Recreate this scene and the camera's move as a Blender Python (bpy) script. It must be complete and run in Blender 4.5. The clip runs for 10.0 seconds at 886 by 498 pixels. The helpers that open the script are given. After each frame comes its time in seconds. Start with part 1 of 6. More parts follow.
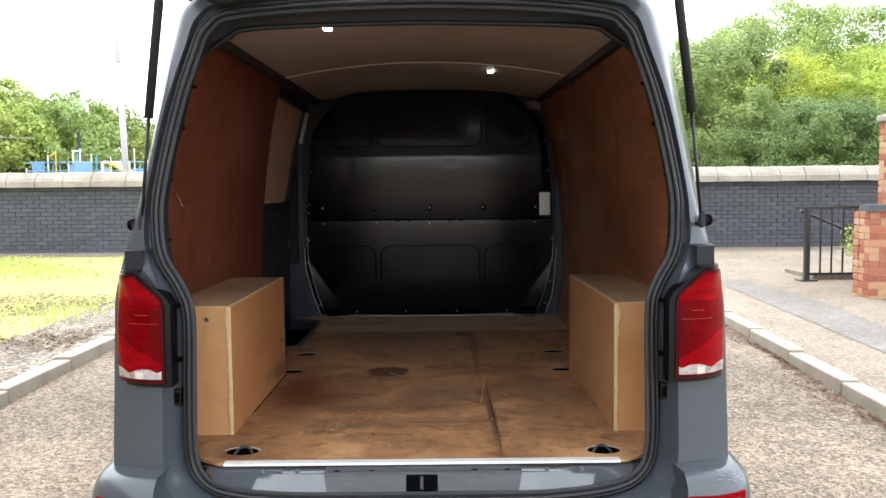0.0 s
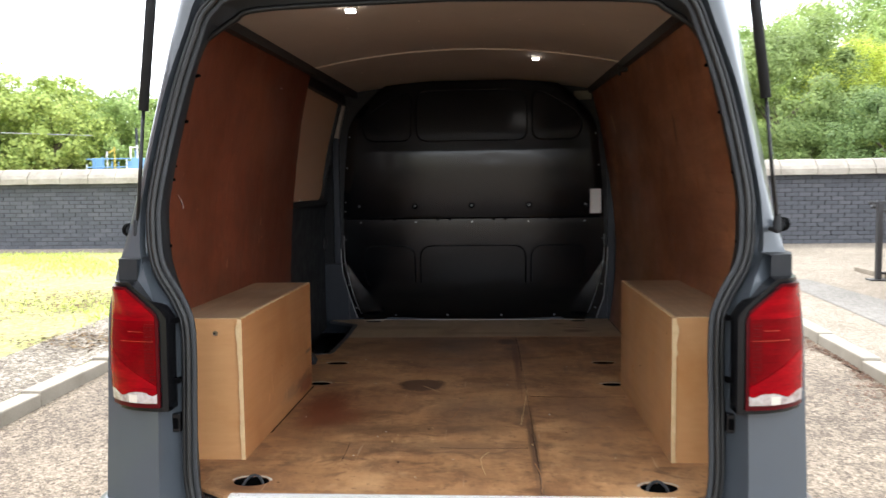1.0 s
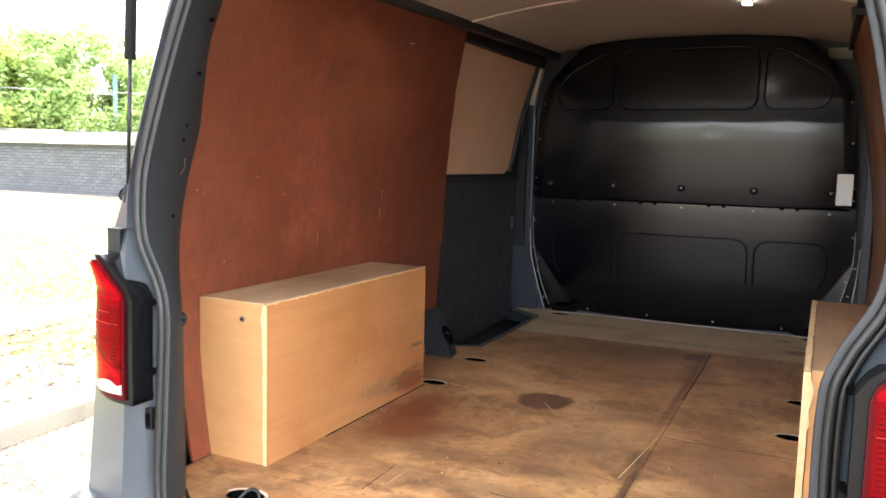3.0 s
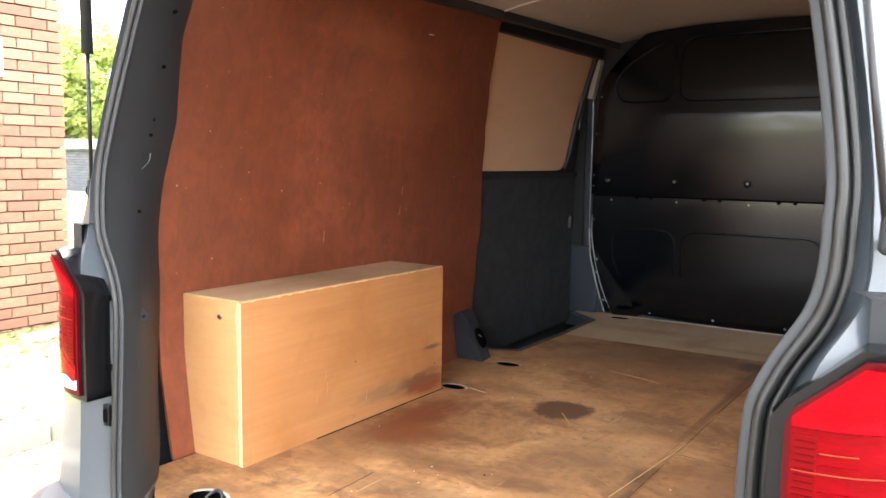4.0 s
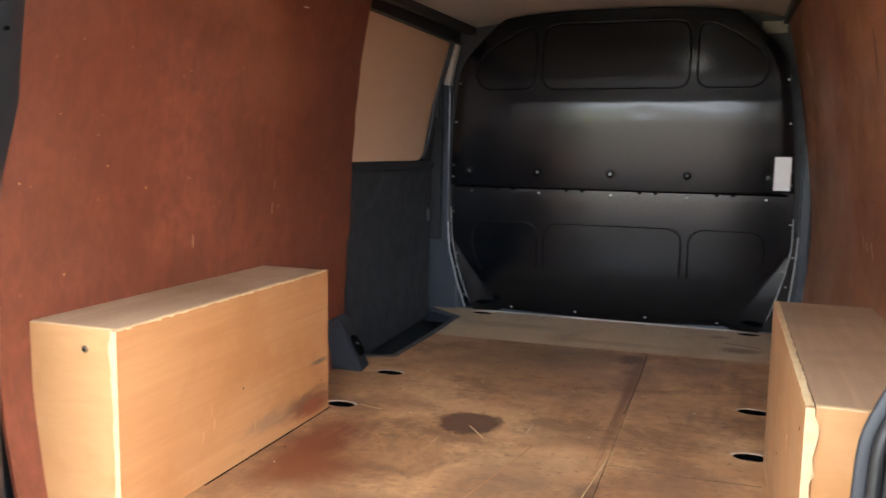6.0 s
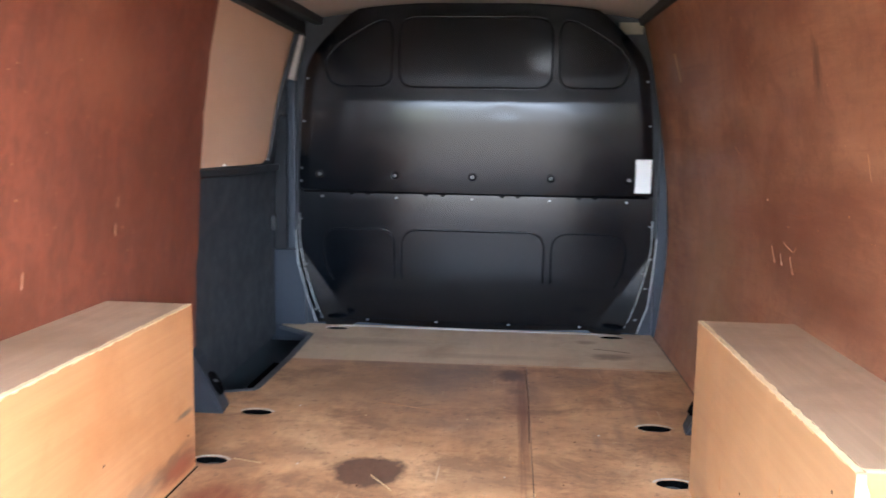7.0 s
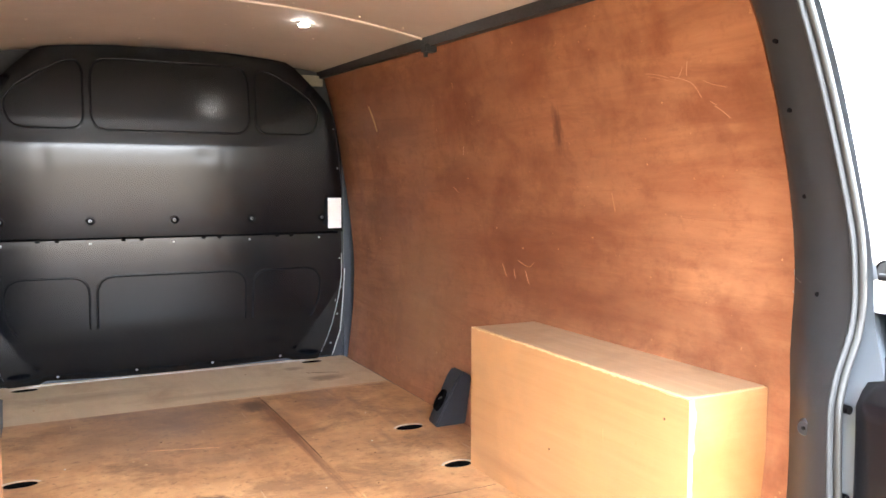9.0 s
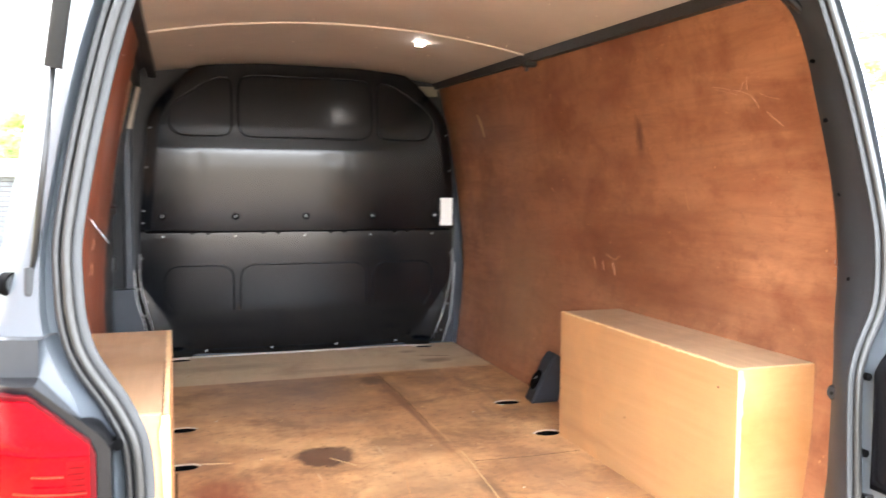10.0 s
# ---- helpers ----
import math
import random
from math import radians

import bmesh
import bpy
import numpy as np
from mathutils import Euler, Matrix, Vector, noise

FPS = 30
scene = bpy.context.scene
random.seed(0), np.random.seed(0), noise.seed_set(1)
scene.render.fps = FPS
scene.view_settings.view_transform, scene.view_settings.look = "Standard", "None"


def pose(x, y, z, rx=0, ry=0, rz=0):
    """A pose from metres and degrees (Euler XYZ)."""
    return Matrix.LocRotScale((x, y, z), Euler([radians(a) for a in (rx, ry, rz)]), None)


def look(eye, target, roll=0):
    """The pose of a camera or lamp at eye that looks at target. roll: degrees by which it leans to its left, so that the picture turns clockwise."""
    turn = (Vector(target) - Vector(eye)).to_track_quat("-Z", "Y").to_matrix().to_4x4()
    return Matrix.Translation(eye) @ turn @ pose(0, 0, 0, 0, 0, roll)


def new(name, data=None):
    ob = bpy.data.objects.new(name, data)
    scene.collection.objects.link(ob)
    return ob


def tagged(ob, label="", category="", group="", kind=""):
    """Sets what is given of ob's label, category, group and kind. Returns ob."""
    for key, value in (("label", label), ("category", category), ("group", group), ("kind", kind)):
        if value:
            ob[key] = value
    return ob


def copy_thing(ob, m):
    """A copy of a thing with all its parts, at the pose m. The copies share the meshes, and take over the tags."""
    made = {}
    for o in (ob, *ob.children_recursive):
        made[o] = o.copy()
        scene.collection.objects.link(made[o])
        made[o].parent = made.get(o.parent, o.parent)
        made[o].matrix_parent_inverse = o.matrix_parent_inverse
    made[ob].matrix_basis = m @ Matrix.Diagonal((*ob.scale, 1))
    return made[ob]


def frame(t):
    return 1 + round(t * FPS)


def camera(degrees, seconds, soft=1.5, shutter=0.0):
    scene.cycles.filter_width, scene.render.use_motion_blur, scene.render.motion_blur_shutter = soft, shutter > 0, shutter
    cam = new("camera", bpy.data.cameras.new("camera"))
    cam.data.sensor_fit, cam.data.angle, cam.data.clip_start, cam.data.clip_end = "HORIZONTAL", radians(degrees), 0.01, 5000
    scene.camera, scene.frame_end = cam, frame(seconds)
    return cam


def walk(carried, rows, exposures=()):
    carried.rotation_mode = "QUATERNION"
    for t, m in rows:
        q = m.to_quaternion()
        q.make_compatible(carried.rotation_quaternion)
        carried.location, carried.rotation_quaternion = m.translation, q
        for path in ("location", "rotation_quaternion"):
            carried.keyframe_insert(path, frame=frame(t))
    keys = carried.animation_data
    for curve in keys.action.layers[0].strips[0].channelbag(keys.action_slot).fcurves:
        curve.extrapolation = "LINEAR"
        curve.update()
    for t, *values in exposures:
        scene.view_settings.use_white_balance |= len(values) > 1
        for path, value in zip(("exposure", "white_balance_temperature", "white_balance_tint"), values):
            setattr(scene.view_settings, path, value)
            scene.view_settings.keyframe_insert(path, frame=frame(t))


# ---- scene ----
cam = camera(57.2, 10.0, 1.5, 0.4)
PATH = [
    (0, (0.054, -2.576, 1.368), (0.064, -0.581, 1.229), -0.5),
    (0.5, (0.086, -2.509, 1.38), (0.062, -0.514, 1.234), -0.9),
    (1, (0.112, -2.281, 1.383), (-0.008, -0.29, 1.231), -0.7),
    (1.5, (0.171, -2.074, 1.407), (-0.131, -0.102, 1.257), -0.5),
    (2, (0.364, -1.915, 1.41), (-0.204, -0.004, 1.256), -0.0),
    (2.5, (0.54, -1.799, 1.398), (-0.211, 0.045, 1.21), 1.0),
    (2.7, (0.58, -1.729, 1.392), (-0.207, 0.098, 1.183), 1.4),
    (3.8, (0.822, -1.365, 1.367), (-0.22, 0.329, 1.157), 0.7),
    (4, (0.886, -1.34, 1.365), (-0.214, 0.316, 1.146), 0.8),
    (4.5, (0.963, -1.281, 1.361), (-0.206, 0.326, 1.129), 0.5),
    (5, (0.935, -1.267, 1.363), (-0.208, 0.358, 1.129), 0.6),
    (5.5, (0.752, -1.274, 1.373), (-0.202, 0.468, 1.139), 0.7),
    (5.7, (0.639, -1.267, 1.369), (-0.188, 0.54, 1.136), 0.6),
    (6.8, (0.232, -1.059, 1.397), (-0.043, 0.905, 1.134), 1.7),
    (7, (0.172, -1.007, 1.416), (0.004, 0.969, 1.158), 1.0),
    (7.5, (-0.065, -0.876, 1.415), (0.233, 1.088, 1.184), 0.1),
    (8, (-0.236, -0.872, 1.41), (0.389, 1.016, 1.207), 0.9),
    (8.5, (-0.37, -1.03, 1.431), (0.408, 0.803, 1.244), 0.4),
    (9, (-0.523, -1.168, 1.437), (0.365, 0.616, 1.273), 0.1),
    (9.5, (-0.617, -1.315, 1.436), (0.264, 0.475, 1.285), 0.4),
    (9.8, (-0.635, -1.424, 1.428), (0.120, 0.423, 1.283), 0.5),
    (10, (-0.600, -1.507, 1.426), (0.021, 0.388, 1.270), 0.35),
]

EXPOSURES = [(0.0, 0.95, 6500, 10), (1.0, 1.12, 6450, 10), (1.5, 1.5, 6450, 10), (2.0, 1.93, 6450, 10), (2.5, 2.2, 6500, 10), (4.0, 2.72, 6700, 10), (4.5, 2.49, 6700, 10), (5.0, 2.50, 6700, 10),
             (5.5, 2.5, 6650, 10), (7.0, 3.60, 5450, 9), (7.5, 3.90, 5700, 9), (8.0, 4.13, 5900, 9), (8.5, 4.26, 6250, 10), (9.0, 4.13, 6400, 10), (10.0, 3.84, 6480, 10)]
walk(cam, [(t, look(eye, target, roll)) for t, eye, target, roll in PATH], EXPOSURES)

# ---- sky and sun: bright, thinly clouded day ----
SUN_ELEV, SUN_TURN = radians(58), radians(-20)
world = bpy.data.worlds.new("sky")
scene.world = world
world.use_nodes = True
wn, wl = world.node_tree.nodes, world.node_tree.links
sky = wn.new("ShaderNodeTexSky")
sky.sky_type, sky.sun_disc = "NISHITA", False
sky.sun_elevation, sky.sun_rotation = SUN_ELEV, SUN_TURN
sky.air_density, sky.dust_density, sky.ozone_density = 1.0, 3.0, 1.0
cloud = wn.new("ShaderNodeTexNoise")
cloud.inputs["Scale"].default_value, cloud.inputs["Detail"].default_value = 2.2, 8.0
ramp = wn.new("ShaderNodeValToRGB")
ramp.color_ramp.elements[0].position, ramp.color_ramp.elements[0].color = 0.30, (0.62, 0.62, 0.62, 1)
ramp.color_ramp.elements[1].position, ramp.color_ramp.elements[1].color = 0.62, (0.97, 0.97, 0.97, 1)
mix = wn.new("ShaderNodeMixRGB")
mix.inputs[2].default_value = (13.4, 14.1, 15.0, 1)
wl.new(cloud.outputs["Fac"], ramp.inputs["Fac"])
wl.new(ramp.outputs["Color"], mix.inputs[0])
wl.new(sky.outputs["Color"], mix.inputs[1])
back = wn["Background"]
back.inputs["Strength"].default_value = 0.15
wl.new(mix.outputs["Color"], back.inputs["Color"])
sun = new("sun", bpy.data.lights.new("sun", "SUN"))
sun.data.energy, sun.data.angle, sun.data.color = 1.7, radians(14), (1.0, 0.95, 0.88)
sun_from = Vector((math.sin(SUN_TURN) * math.cos(SUN_ELEV), math.cos(SUN_TURN) * math.cos(SUN_ELEV), math.sin(SUN_ELEV)))
sun.matrix_world = look(sun_from * 30, (0, 0, 0))


# ---- materials ----
def socket(node, name, value):
    node.inputs[name].default_value = value


def blank(name, rough=0.5, metal=0.0, coat=0.0, spec=0.5):
    m = bpy.data.materials.new(name)
    m.use_nodes = True
    b = m.node_tree.nodes["Principled BSDF"]
    socket(b, "Roughness", rough)
    socket(b, "Metallic", metal)
    socket(b, "Coat Weight", coat)
    socket(b, "Coat Roughness", 0.06)
    socket(b, "Specular IOR Level", spec)
    return m, m.node_tree.nodes, m.node_tree.links, b


def coords(n, l, scale=(1, 1, 1), turn=(0, 0, 0)):
    tc = n.new("ShaderNodeTexCoord")
    mp = n.new("ShaderNodeMapping")
    socket(mp, "Scale", scale)
    socket(mp, "Rotation", turn)
    l.new(tc.outputs["Object"], mp.inputs["Vector"])
    return mp.outputs["Vector"]


def noise_of(n, l, vec, scale, detail=5.0, rough=0.6, warp=0.0):
    t = n.new("ShaderNodeTexNoise")
    socket(t, "Scale", scale)
    socket(t, "Detail", detail)
    socket(t, "Roughness", rough)
    socket(t, "Distortion", warp)
    l.new(vec, t.inputs["Vector"])
    return t.outputs["Fac"]


def ramped(n, l, fac, stops):
    r = n.new("ShaderNodeValToRGB")
    e = r.color_ramp.elements
    while len(e) < len(stops):
        e.new(0.5)
    for el, (p, c) in zip(e, stops):
        el.position = p
        el.color = (*c, 1) if len(c) == 3 else c
    l.new(fac, r.inputs["Fac"])
    return r.outputs["Color"]


def mixed(n, l, a, b, fac, how="MIX"):
    m = n.new("ShaderNodeMixRGB")
    m.blend_type = how
    for k, v in ((0, fac), (1, a), (2, b)):
        if isinstance(v, (int, float)):
            m.inputs[k].default_value = v
        elif isinstance(v, tuple):
            m.inputs[k].default_value = (*v, 1)
        else:
            l.new(v, m.inputs[k])
    return m.outputs["Color"]


def bumped(n, l, b, height, strength, dist=0.002):
    p = n.new("ShaderNodeBump")
    socket(p, "Strength", strength)
    socket(p, "Distance", dist)
    l.new(height, p.inputs["Height"])
    l.new(p.outputs["Normal"], b.inputs["Normal"])


def mottled(name, dark, light, scale, rough=0.5, metal=0.0, coat=0.0, bump=0.1, stretch=(1, 1, 1), fine=6.0, rough_var=0.12, spec=0.5):
    """Two scales of variation between two colours, with fine relief."""
    m, n, l, b = blank(name, rough, metal, coat, spec)
    v = coords(n, l, stretch)
    big = noise_of(n, l, v, scale, 6)
    small = noise_of(n, l, v, scale * fine, 4)
    f = mixed(n, l, big, small, 0.35)
    l.new(ramped(n, l, f, [(0.32, dark), (0.68, light)]), b.inputs["Base Color"])
    l.new(ramped(n, l, small, [(0.3, (rough - rough_var,) * 3), (0.7, (min(1, rough + rough_var),) * 3)]), b.inputs["Roughness"])
    if bump:
        bumped(n, l, b, small, bump)
    return m


def blotch(n, l, col, at, size, colour, hard, amount, wander=1.3):
    """One spilt or rubbed mark with a wandering outline."""
    tc = n.new("ShaderNodeTexCoord")
    mp = n.new("ShaderNodeMapping")
    socket(mp, "Location", tuple(-a / s for a, s in zip(at, size)))
    socket(mp, "Scale", tuple(1 / s for s in size))
    l.new(tc.outputs["Object"], mp.inputs["Vector"])
    nt = n.new("ShaderNodeTexNoise")
    socket(nt, "Scale", 1.8)
    socket(nt, "Detail", 6.0)
    socket(nt, "Roughness", 0.62)
    l.new(mp.outputs["Vector"], nt.inputs["Vector"])
    add = n.new("ShaderNodeVectorMath")
    add.operation = "MULTIPLY_ADD"
    l.new(nt.outputs["Color"], add.inputs[0])
    add.inputs[1].default_value = (wander,) * 3
    l.new(mp.outputs["Vector"], add.inputs[2])
    sub = n.new("ShaderNodeVectorMath")
    sub.operation = "SUBTRACT"
    l.new(add.outputs[0], sub.inputs[0])
    sub.inputs[1].default_value = (wander / 2,) * 3
    ln = n.new("ShaderNodeVectorMath")
    ln.operation = "LENGTH"
    l.new(sub.outputs[0], ln.inputs[0])
    f = ramped(n, l, ln.outputs["Value"], [(1.0 - hard, (amount,) * 3), (1.0, (0, 0, 0))])
    return mixed(n, l, col, colour, f)


def wood(name, dark, light, grain=(3, 40, 40), rough=0.5, blot=None, coat=0.0, flecks=None, patch=None, marks=(), speckle=None, streak=None, cloud=None):
    """Sheet timber: drawn-out grain, blotches, pale flecks and scuffs."""
    m, n, l, b = blank(name, rough, 0, coat)
    v = coords(n, l, grain)
    g = noise_of(n, l, v, 1.0, 8, 0.65, 0.6)
    o = coords(n, l)
    big = noise_of(n, l, o, 2.1, 5, 0.55)
    col = ramped(n, l, mixed(n, l, g, big, 0.5), [(0.30, dark), (0.72, light)])
    if patch:
        f = ramped(n, l, noise_of(n, l, o, 0.95, 4, 0.6, 0.5), [(0.44, (0, 0, 0)), (0.62, (0.85, 0.85, 0.85))])
        col = mixed(n, l, col, patch, f)
    if blot:
        f = ramped(n, l, noise_of(n, l, o, 3.3, 6, 0.62, 0.3), [(0.50, (0, 0, 0)), (0.72, (1, 1, 1))])
        col = mixed(n, l, col, blot, f)
    if streak:
        f = ramped(n, l, noise_of(n, l, coords(n, l, (2, 1.2, 11)), 1.0, 7, 0.74, 1.0), [(0.50, (0, 0, 0)), (0.70, (0.55, 0.55, 0.55))])
        col = mixed(n, l, col, streak, f)
    if cloud:
        f = ramped(n, l, noise_of(n, l, coords(n, l, (1.2, 1.2, 3.4)), 1.6, 9, 0.70, 0.2), [(0.46, (0, 0, 0)), (0.68, (0.62, 0.62, 0.62))])
        col = mixed(n, l, col, cloud, f)
        f = ramped(n, l, noise_of(n, l, coords(n, l, (1, 0.8, 1)), 15.0, 8, 0.78, 0.0), [(0.34, (0.42, 0.42, 0.42)), (0.49, (0, 0, 0))])
        col = mixed(n, l, col, cloud, f)
    if speckle:
        f = ramped(n, l, noise_of(n, l, coords(n, l, (1, 1, 0.6)), 21.0, 9, 0.78, 0.8), [(0.40, (0.5, 0.5, 0.5)), (0.58, (0, 0, 0))])
        col = mixed(n, l, col, speckle, f)
    if flecks:
        f = ramped(n, l, noise_of(n, l, o, 34.0, 3, 0.7), [(0.70, (0, 0, 0)), (0.76, (1, 1, 1))])
        col = mixed(n, l, col, flecks, f)
    for at, size, colour, hard, amount in marks:
        col = blotch(n, l, col, at, size, colour, hard, amount)
    if speckle:
        g = noise_of(n, l, coords(n, l, (1, 1, 0.7)), 26.0, 7, 0.75, 0.8)
    l.new(col, b.inputs["Base Color"])
    l.new(ramped(n, l, big, [(0.3, (max(0.05, rough - 0.12),) * 3), (0.7, (rough + 0.15,) * 3)]), b.inputs["Roughness"])
    bumped(n, l, b, g, 0.5 if speckle else 0.12, 0.003 if speckle else 0.002)
    return m


def stained_floor(name):
    """Worn brown sheet flooring: soft dirt, traffic scuffs, damp marks along the joint and a dark spill."""
    m, n, l, b = blank(name, 0.55)
    o = coords(n, l)
    grain = noise_of(n, l, coords(n, l, (30, 3, 10)), 1.0, 6, 0.6, 0.6)
    big = noise_of(n, l, o, 1.5, 4, 0.55)
    mid_n = noise_of(n, l, o, 6.5, 7, 0.62, 0.4)
    col = ramped(n, l, mixed(n, l, mixed(n, l, big, mid_n, 0.5), grain, 0.12), [(0.37, (0.24, 0.112, 0.050)), (0.5, (0.42, 0.215, 0.094)), (0.62, (0.575, 0.332, 0.158))])
    # soft dirt in clouds, then short smears
    d = noise_of(n, l, coords(n, l, (3.2, 4.2, 4)), 1.0, 9, 0.72, 0.35)
    col = mixed(n, l, col, (0.165, 0.070, 0.032), ramped(n, l, d, [(0.48, (0, 0, 0)), (0.63, (0.74, 0.74, 0.74))]))
    d2 = noise_of(n, l, coords(n, l, (9, 13, 8)), 1.0, 6, 0.62, 0.5)
    sep = n.new("ShaderNodeSeparateXYZ")
    l.new(o, sep.inputs[0])
    busy = ramped(n, l, sep.outputs["Y"], [(0.0, (1.0, 1.0, 1.0)), (0.95, (0.28, 0.28, 0.28))])
    smear = ramped(n, l, d2, [(0.50, (0, 0, 0)), (0.66, (0.85, 0.85, 0.85))])
    col = mixed(n, l, col, (0.135, 0.056, 0.026), mixed(n, l, smear, busy, 1.0, "MULTIPLY"))
    d3 = noise_of(n, l, o, 46.0, 3, 0.6)
    col = mixed(n, l, col, (0.14, 0.065, 0.034), ramped(n, l, d3, [(0.58, (0, 0, 0)), (0.70, (0.55, 0.55, 0.55))]))
    pale = noise_of(n, l, coords(n, l, (7, 5, 5)), 1.0, 7, 0.68, 0.5)
    col = mixed(n, l, col, (0.58, 0.41, 0.245), ramped(n, l, pale, [(0.60, (0, 0, 0)), (0.78, (0.38, 0.38, 0.38))]))

    def mark(col, cx, cy, rx, ry, colour, hard, amount, wander=1.3):
        return blotch(n, l, col, (cx, cy, .58), (rx, ry, 1.0), colour, hard, amount, wander)

    # greyed stretch before the pale sheet, trodden middle
    col = mark(col, -0.25, 1.72, 0.52, 0.34, (0.175, 0.105, 0.062), 0.7, 0.55)
    col = mark(col, -0.02, 1.90, 0.34, 0.12, (0.13, 0.075, 0.046), 0.8, 0.55)
    col = mark(col, 0.06, 0.58, 0.24, 0.26, (0.17, 0.095, 0.055), 0.9, 0.6)
    col = mark(col, 0.45, 0.50, 0.20, 0.5, (0.21, 0.115, 0.066), 0.9, 0.45)
    col = mark(col, -0.12, 0.16, 0.55, 0.08, (0.14, 0.075, 0.045), 0.9, 0.55)
    col = mark(col, -0.30, 0.36, 0.30, 0.10, (0.13, 0.062, 0.034), 0.9, 0.6)
    col = mark(col, 0.02, 0.34, 0.22, 0.07, (0.12, 0.060, 0.034), 0.9, 0.6)
    col = mark(col, 0.42, 0.62, 0.10, 0.22, (0.19, 0.095, 0.052), 0.9, 0.5)
    col = mark(col, 0.10, 0.92, 0.16, 0.10, (0.20, 0.11, 0.06), 0.9, 0.45)
    col = mark(col, -0.05, 1.34, 0.30, 0.07, (0.20, 0.11, 0.062), 0.9, 0.5)
    col = mark(col, 0.40, 0.05, 0.12, 0.14, (0.17, 0.085, 0.046), 0.9, 0.45)
    # reddish wet marks by the wheel box
    col = mark(col, -0.50, 0.62, 0.12, 0.30, (0.155, 0.040, 0.015), 0.6, 0.95, 1.7)
    col = mark(col, -0.42, 0.50, 0.13, 0.14, (0.165, 0.048, 0.019), 0.7, 0.85, 1.8)
    col = mark(col, -0.38, 1.05, 0.12, 0.06, (0.19, 0.075, 0.036), 0.8, 0.5)
    # dark spill
    col = mark(col, -0.174, 0.952, 0.106, 0.104, (0.086, 0.036, 0.020), 0.22, 0.9, 0.85)
    # damp band beside the long joint
    col = mark(col, 0.222, 1.42, 0.024, 0.68, (0.145, 0.045, 0.017), 0.7, 0.85, 1.8)
    col = mark(col, 0.19, 1.87, 0.07, 0.10, (0.09, 0.034, 0.017), 0.6, 0.95)
    col = mark(col, 0.20, 1.68, 0.05, 0.05, (0.12, 0.050, 0.026), 0.7, 0.7)
    col = mark(col, 0.236, 0.20, 0.020, 0.42, (0.085, 0.040, 0.022), 0.6, 0.85)
    col = mark(col, 0.22, 0.55, 0.04, 0.10, (0.10, 0.048, 0.027), 0.8, 0.8)
    # long soft scuff over the narrow sheet
    for sx, sy in ((0.555, 1.78), (0.585, 1.62), (0.58, 1.45), (0.50, 1.32), (0.43, 1.22)):
        col = mark(col, sx, sy, 0.020, 0.11, (0.20, 0.105, 0.06), 0.9, 0.6)
    s = noise_of(n, l, coords(n, l, (60, 3, 1), (0, 0, 0.35)), 1.0, 2, 0.5)
    col = mixed(n, l, col, (0.56, 0.41, 0.27), ramped(n, l, s, [(0.72, (0, 0, 0)), (0.76, (0.5, 0.5, 0.5))]))
    l.new(col, b.inputs["Base Color"])
    l.new(ramped(n, l, big, [(0.3, (0.38,) * 3), (0.7, (0.62,) * 3)]), b.inputs["Roughness"])
    bumped(n, l, b, mixed(n, l, grain, mid_n, 0.5), 0.2)
    return m


def plain(name, colour, rough=0.5, metal=0.0, coat=0.0, glow=0.0):
    m, n, l, b = blank(name, rough, metal, coat)
    socket(b, "Base Color", (*colour, 1))
    if glow:
        socket(b, "Emission Color", (*colour, 1))
        socket(b, "Emission Strength", glow)
    return m


def bricks_mat(name, stops, rough=0.85):
    m, n, l, b = blank(name, rough)
    o = coords(n, l)
    oi = n.new("ShaderNodeObjectInfo")
    ge = n.new("ShaderNodeNewGeometry")
    add = n.new("ShaderNodeMath")
    add.operation = "ADD"
    l.new(oi.outputs["Random"], add.inputs[0])
    l.new(ge.outputs["Random Per Island"], add.inputs[1])
    fr = n.new("ShaderNodeMath")
    fr.operation = "FRACT"
    l.new(add.outputs[0], fr.inputs[0])
    col = ramped(n, l, fr.outputs[0], stops)
    sm = noise_of(n, l, o, 28.0, 6, 0.7)
    col = mixed(n, l, col, ramped(n, l, sm, [(0.3, (0.55, 0.55, 0.55)), (0.7, (1, 1, 1))]), 0.7, "MULTIPLY")
    l.new(col, b.inputs["Base Color"])
    bumped(n, l, b, sm, 0.5, 0.004)
    return m


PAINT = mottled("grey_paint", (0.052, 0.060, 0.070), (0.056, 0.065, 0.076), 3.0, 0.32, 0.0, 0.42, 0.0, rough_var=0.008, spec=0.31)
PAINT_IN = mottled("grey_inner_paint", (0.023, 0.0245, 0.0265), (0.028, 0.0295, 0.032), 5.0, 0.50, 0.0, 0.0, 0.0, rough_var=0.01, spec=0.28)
SILL_PAINT = mottled("glossy_sill_paint", (0.060, 0.068, 0.078), (0.066, 0.075, 0.086), 3.0, 0.22, 0.0, 1.0, 0.0, rough_var=0.008)
POST_PAINT = mottled("blue_grey_post_paint", (0.025, 0.031, 0.042), (0.030, 0.037, 0.050), 4.0, 0.38, 0.0, 0.3, 0.0, rough_var=0.01, spec=0.4)
RUBBER = mottled("black_rubber", (0.009, 0.009, 0.0095), (0.013, 0.013, 0.0135), 20, 0.36, bump=0.0, spec=0.32, rough_var=0.02)
SEAL_RUBBER = mottled("grey_black_rubber", (0.013, 0.013, 0.013), (0.018, 0.018, 0.0175), 20, 0.40, bump=0.0, spec=0.36, rough_var=0.03)
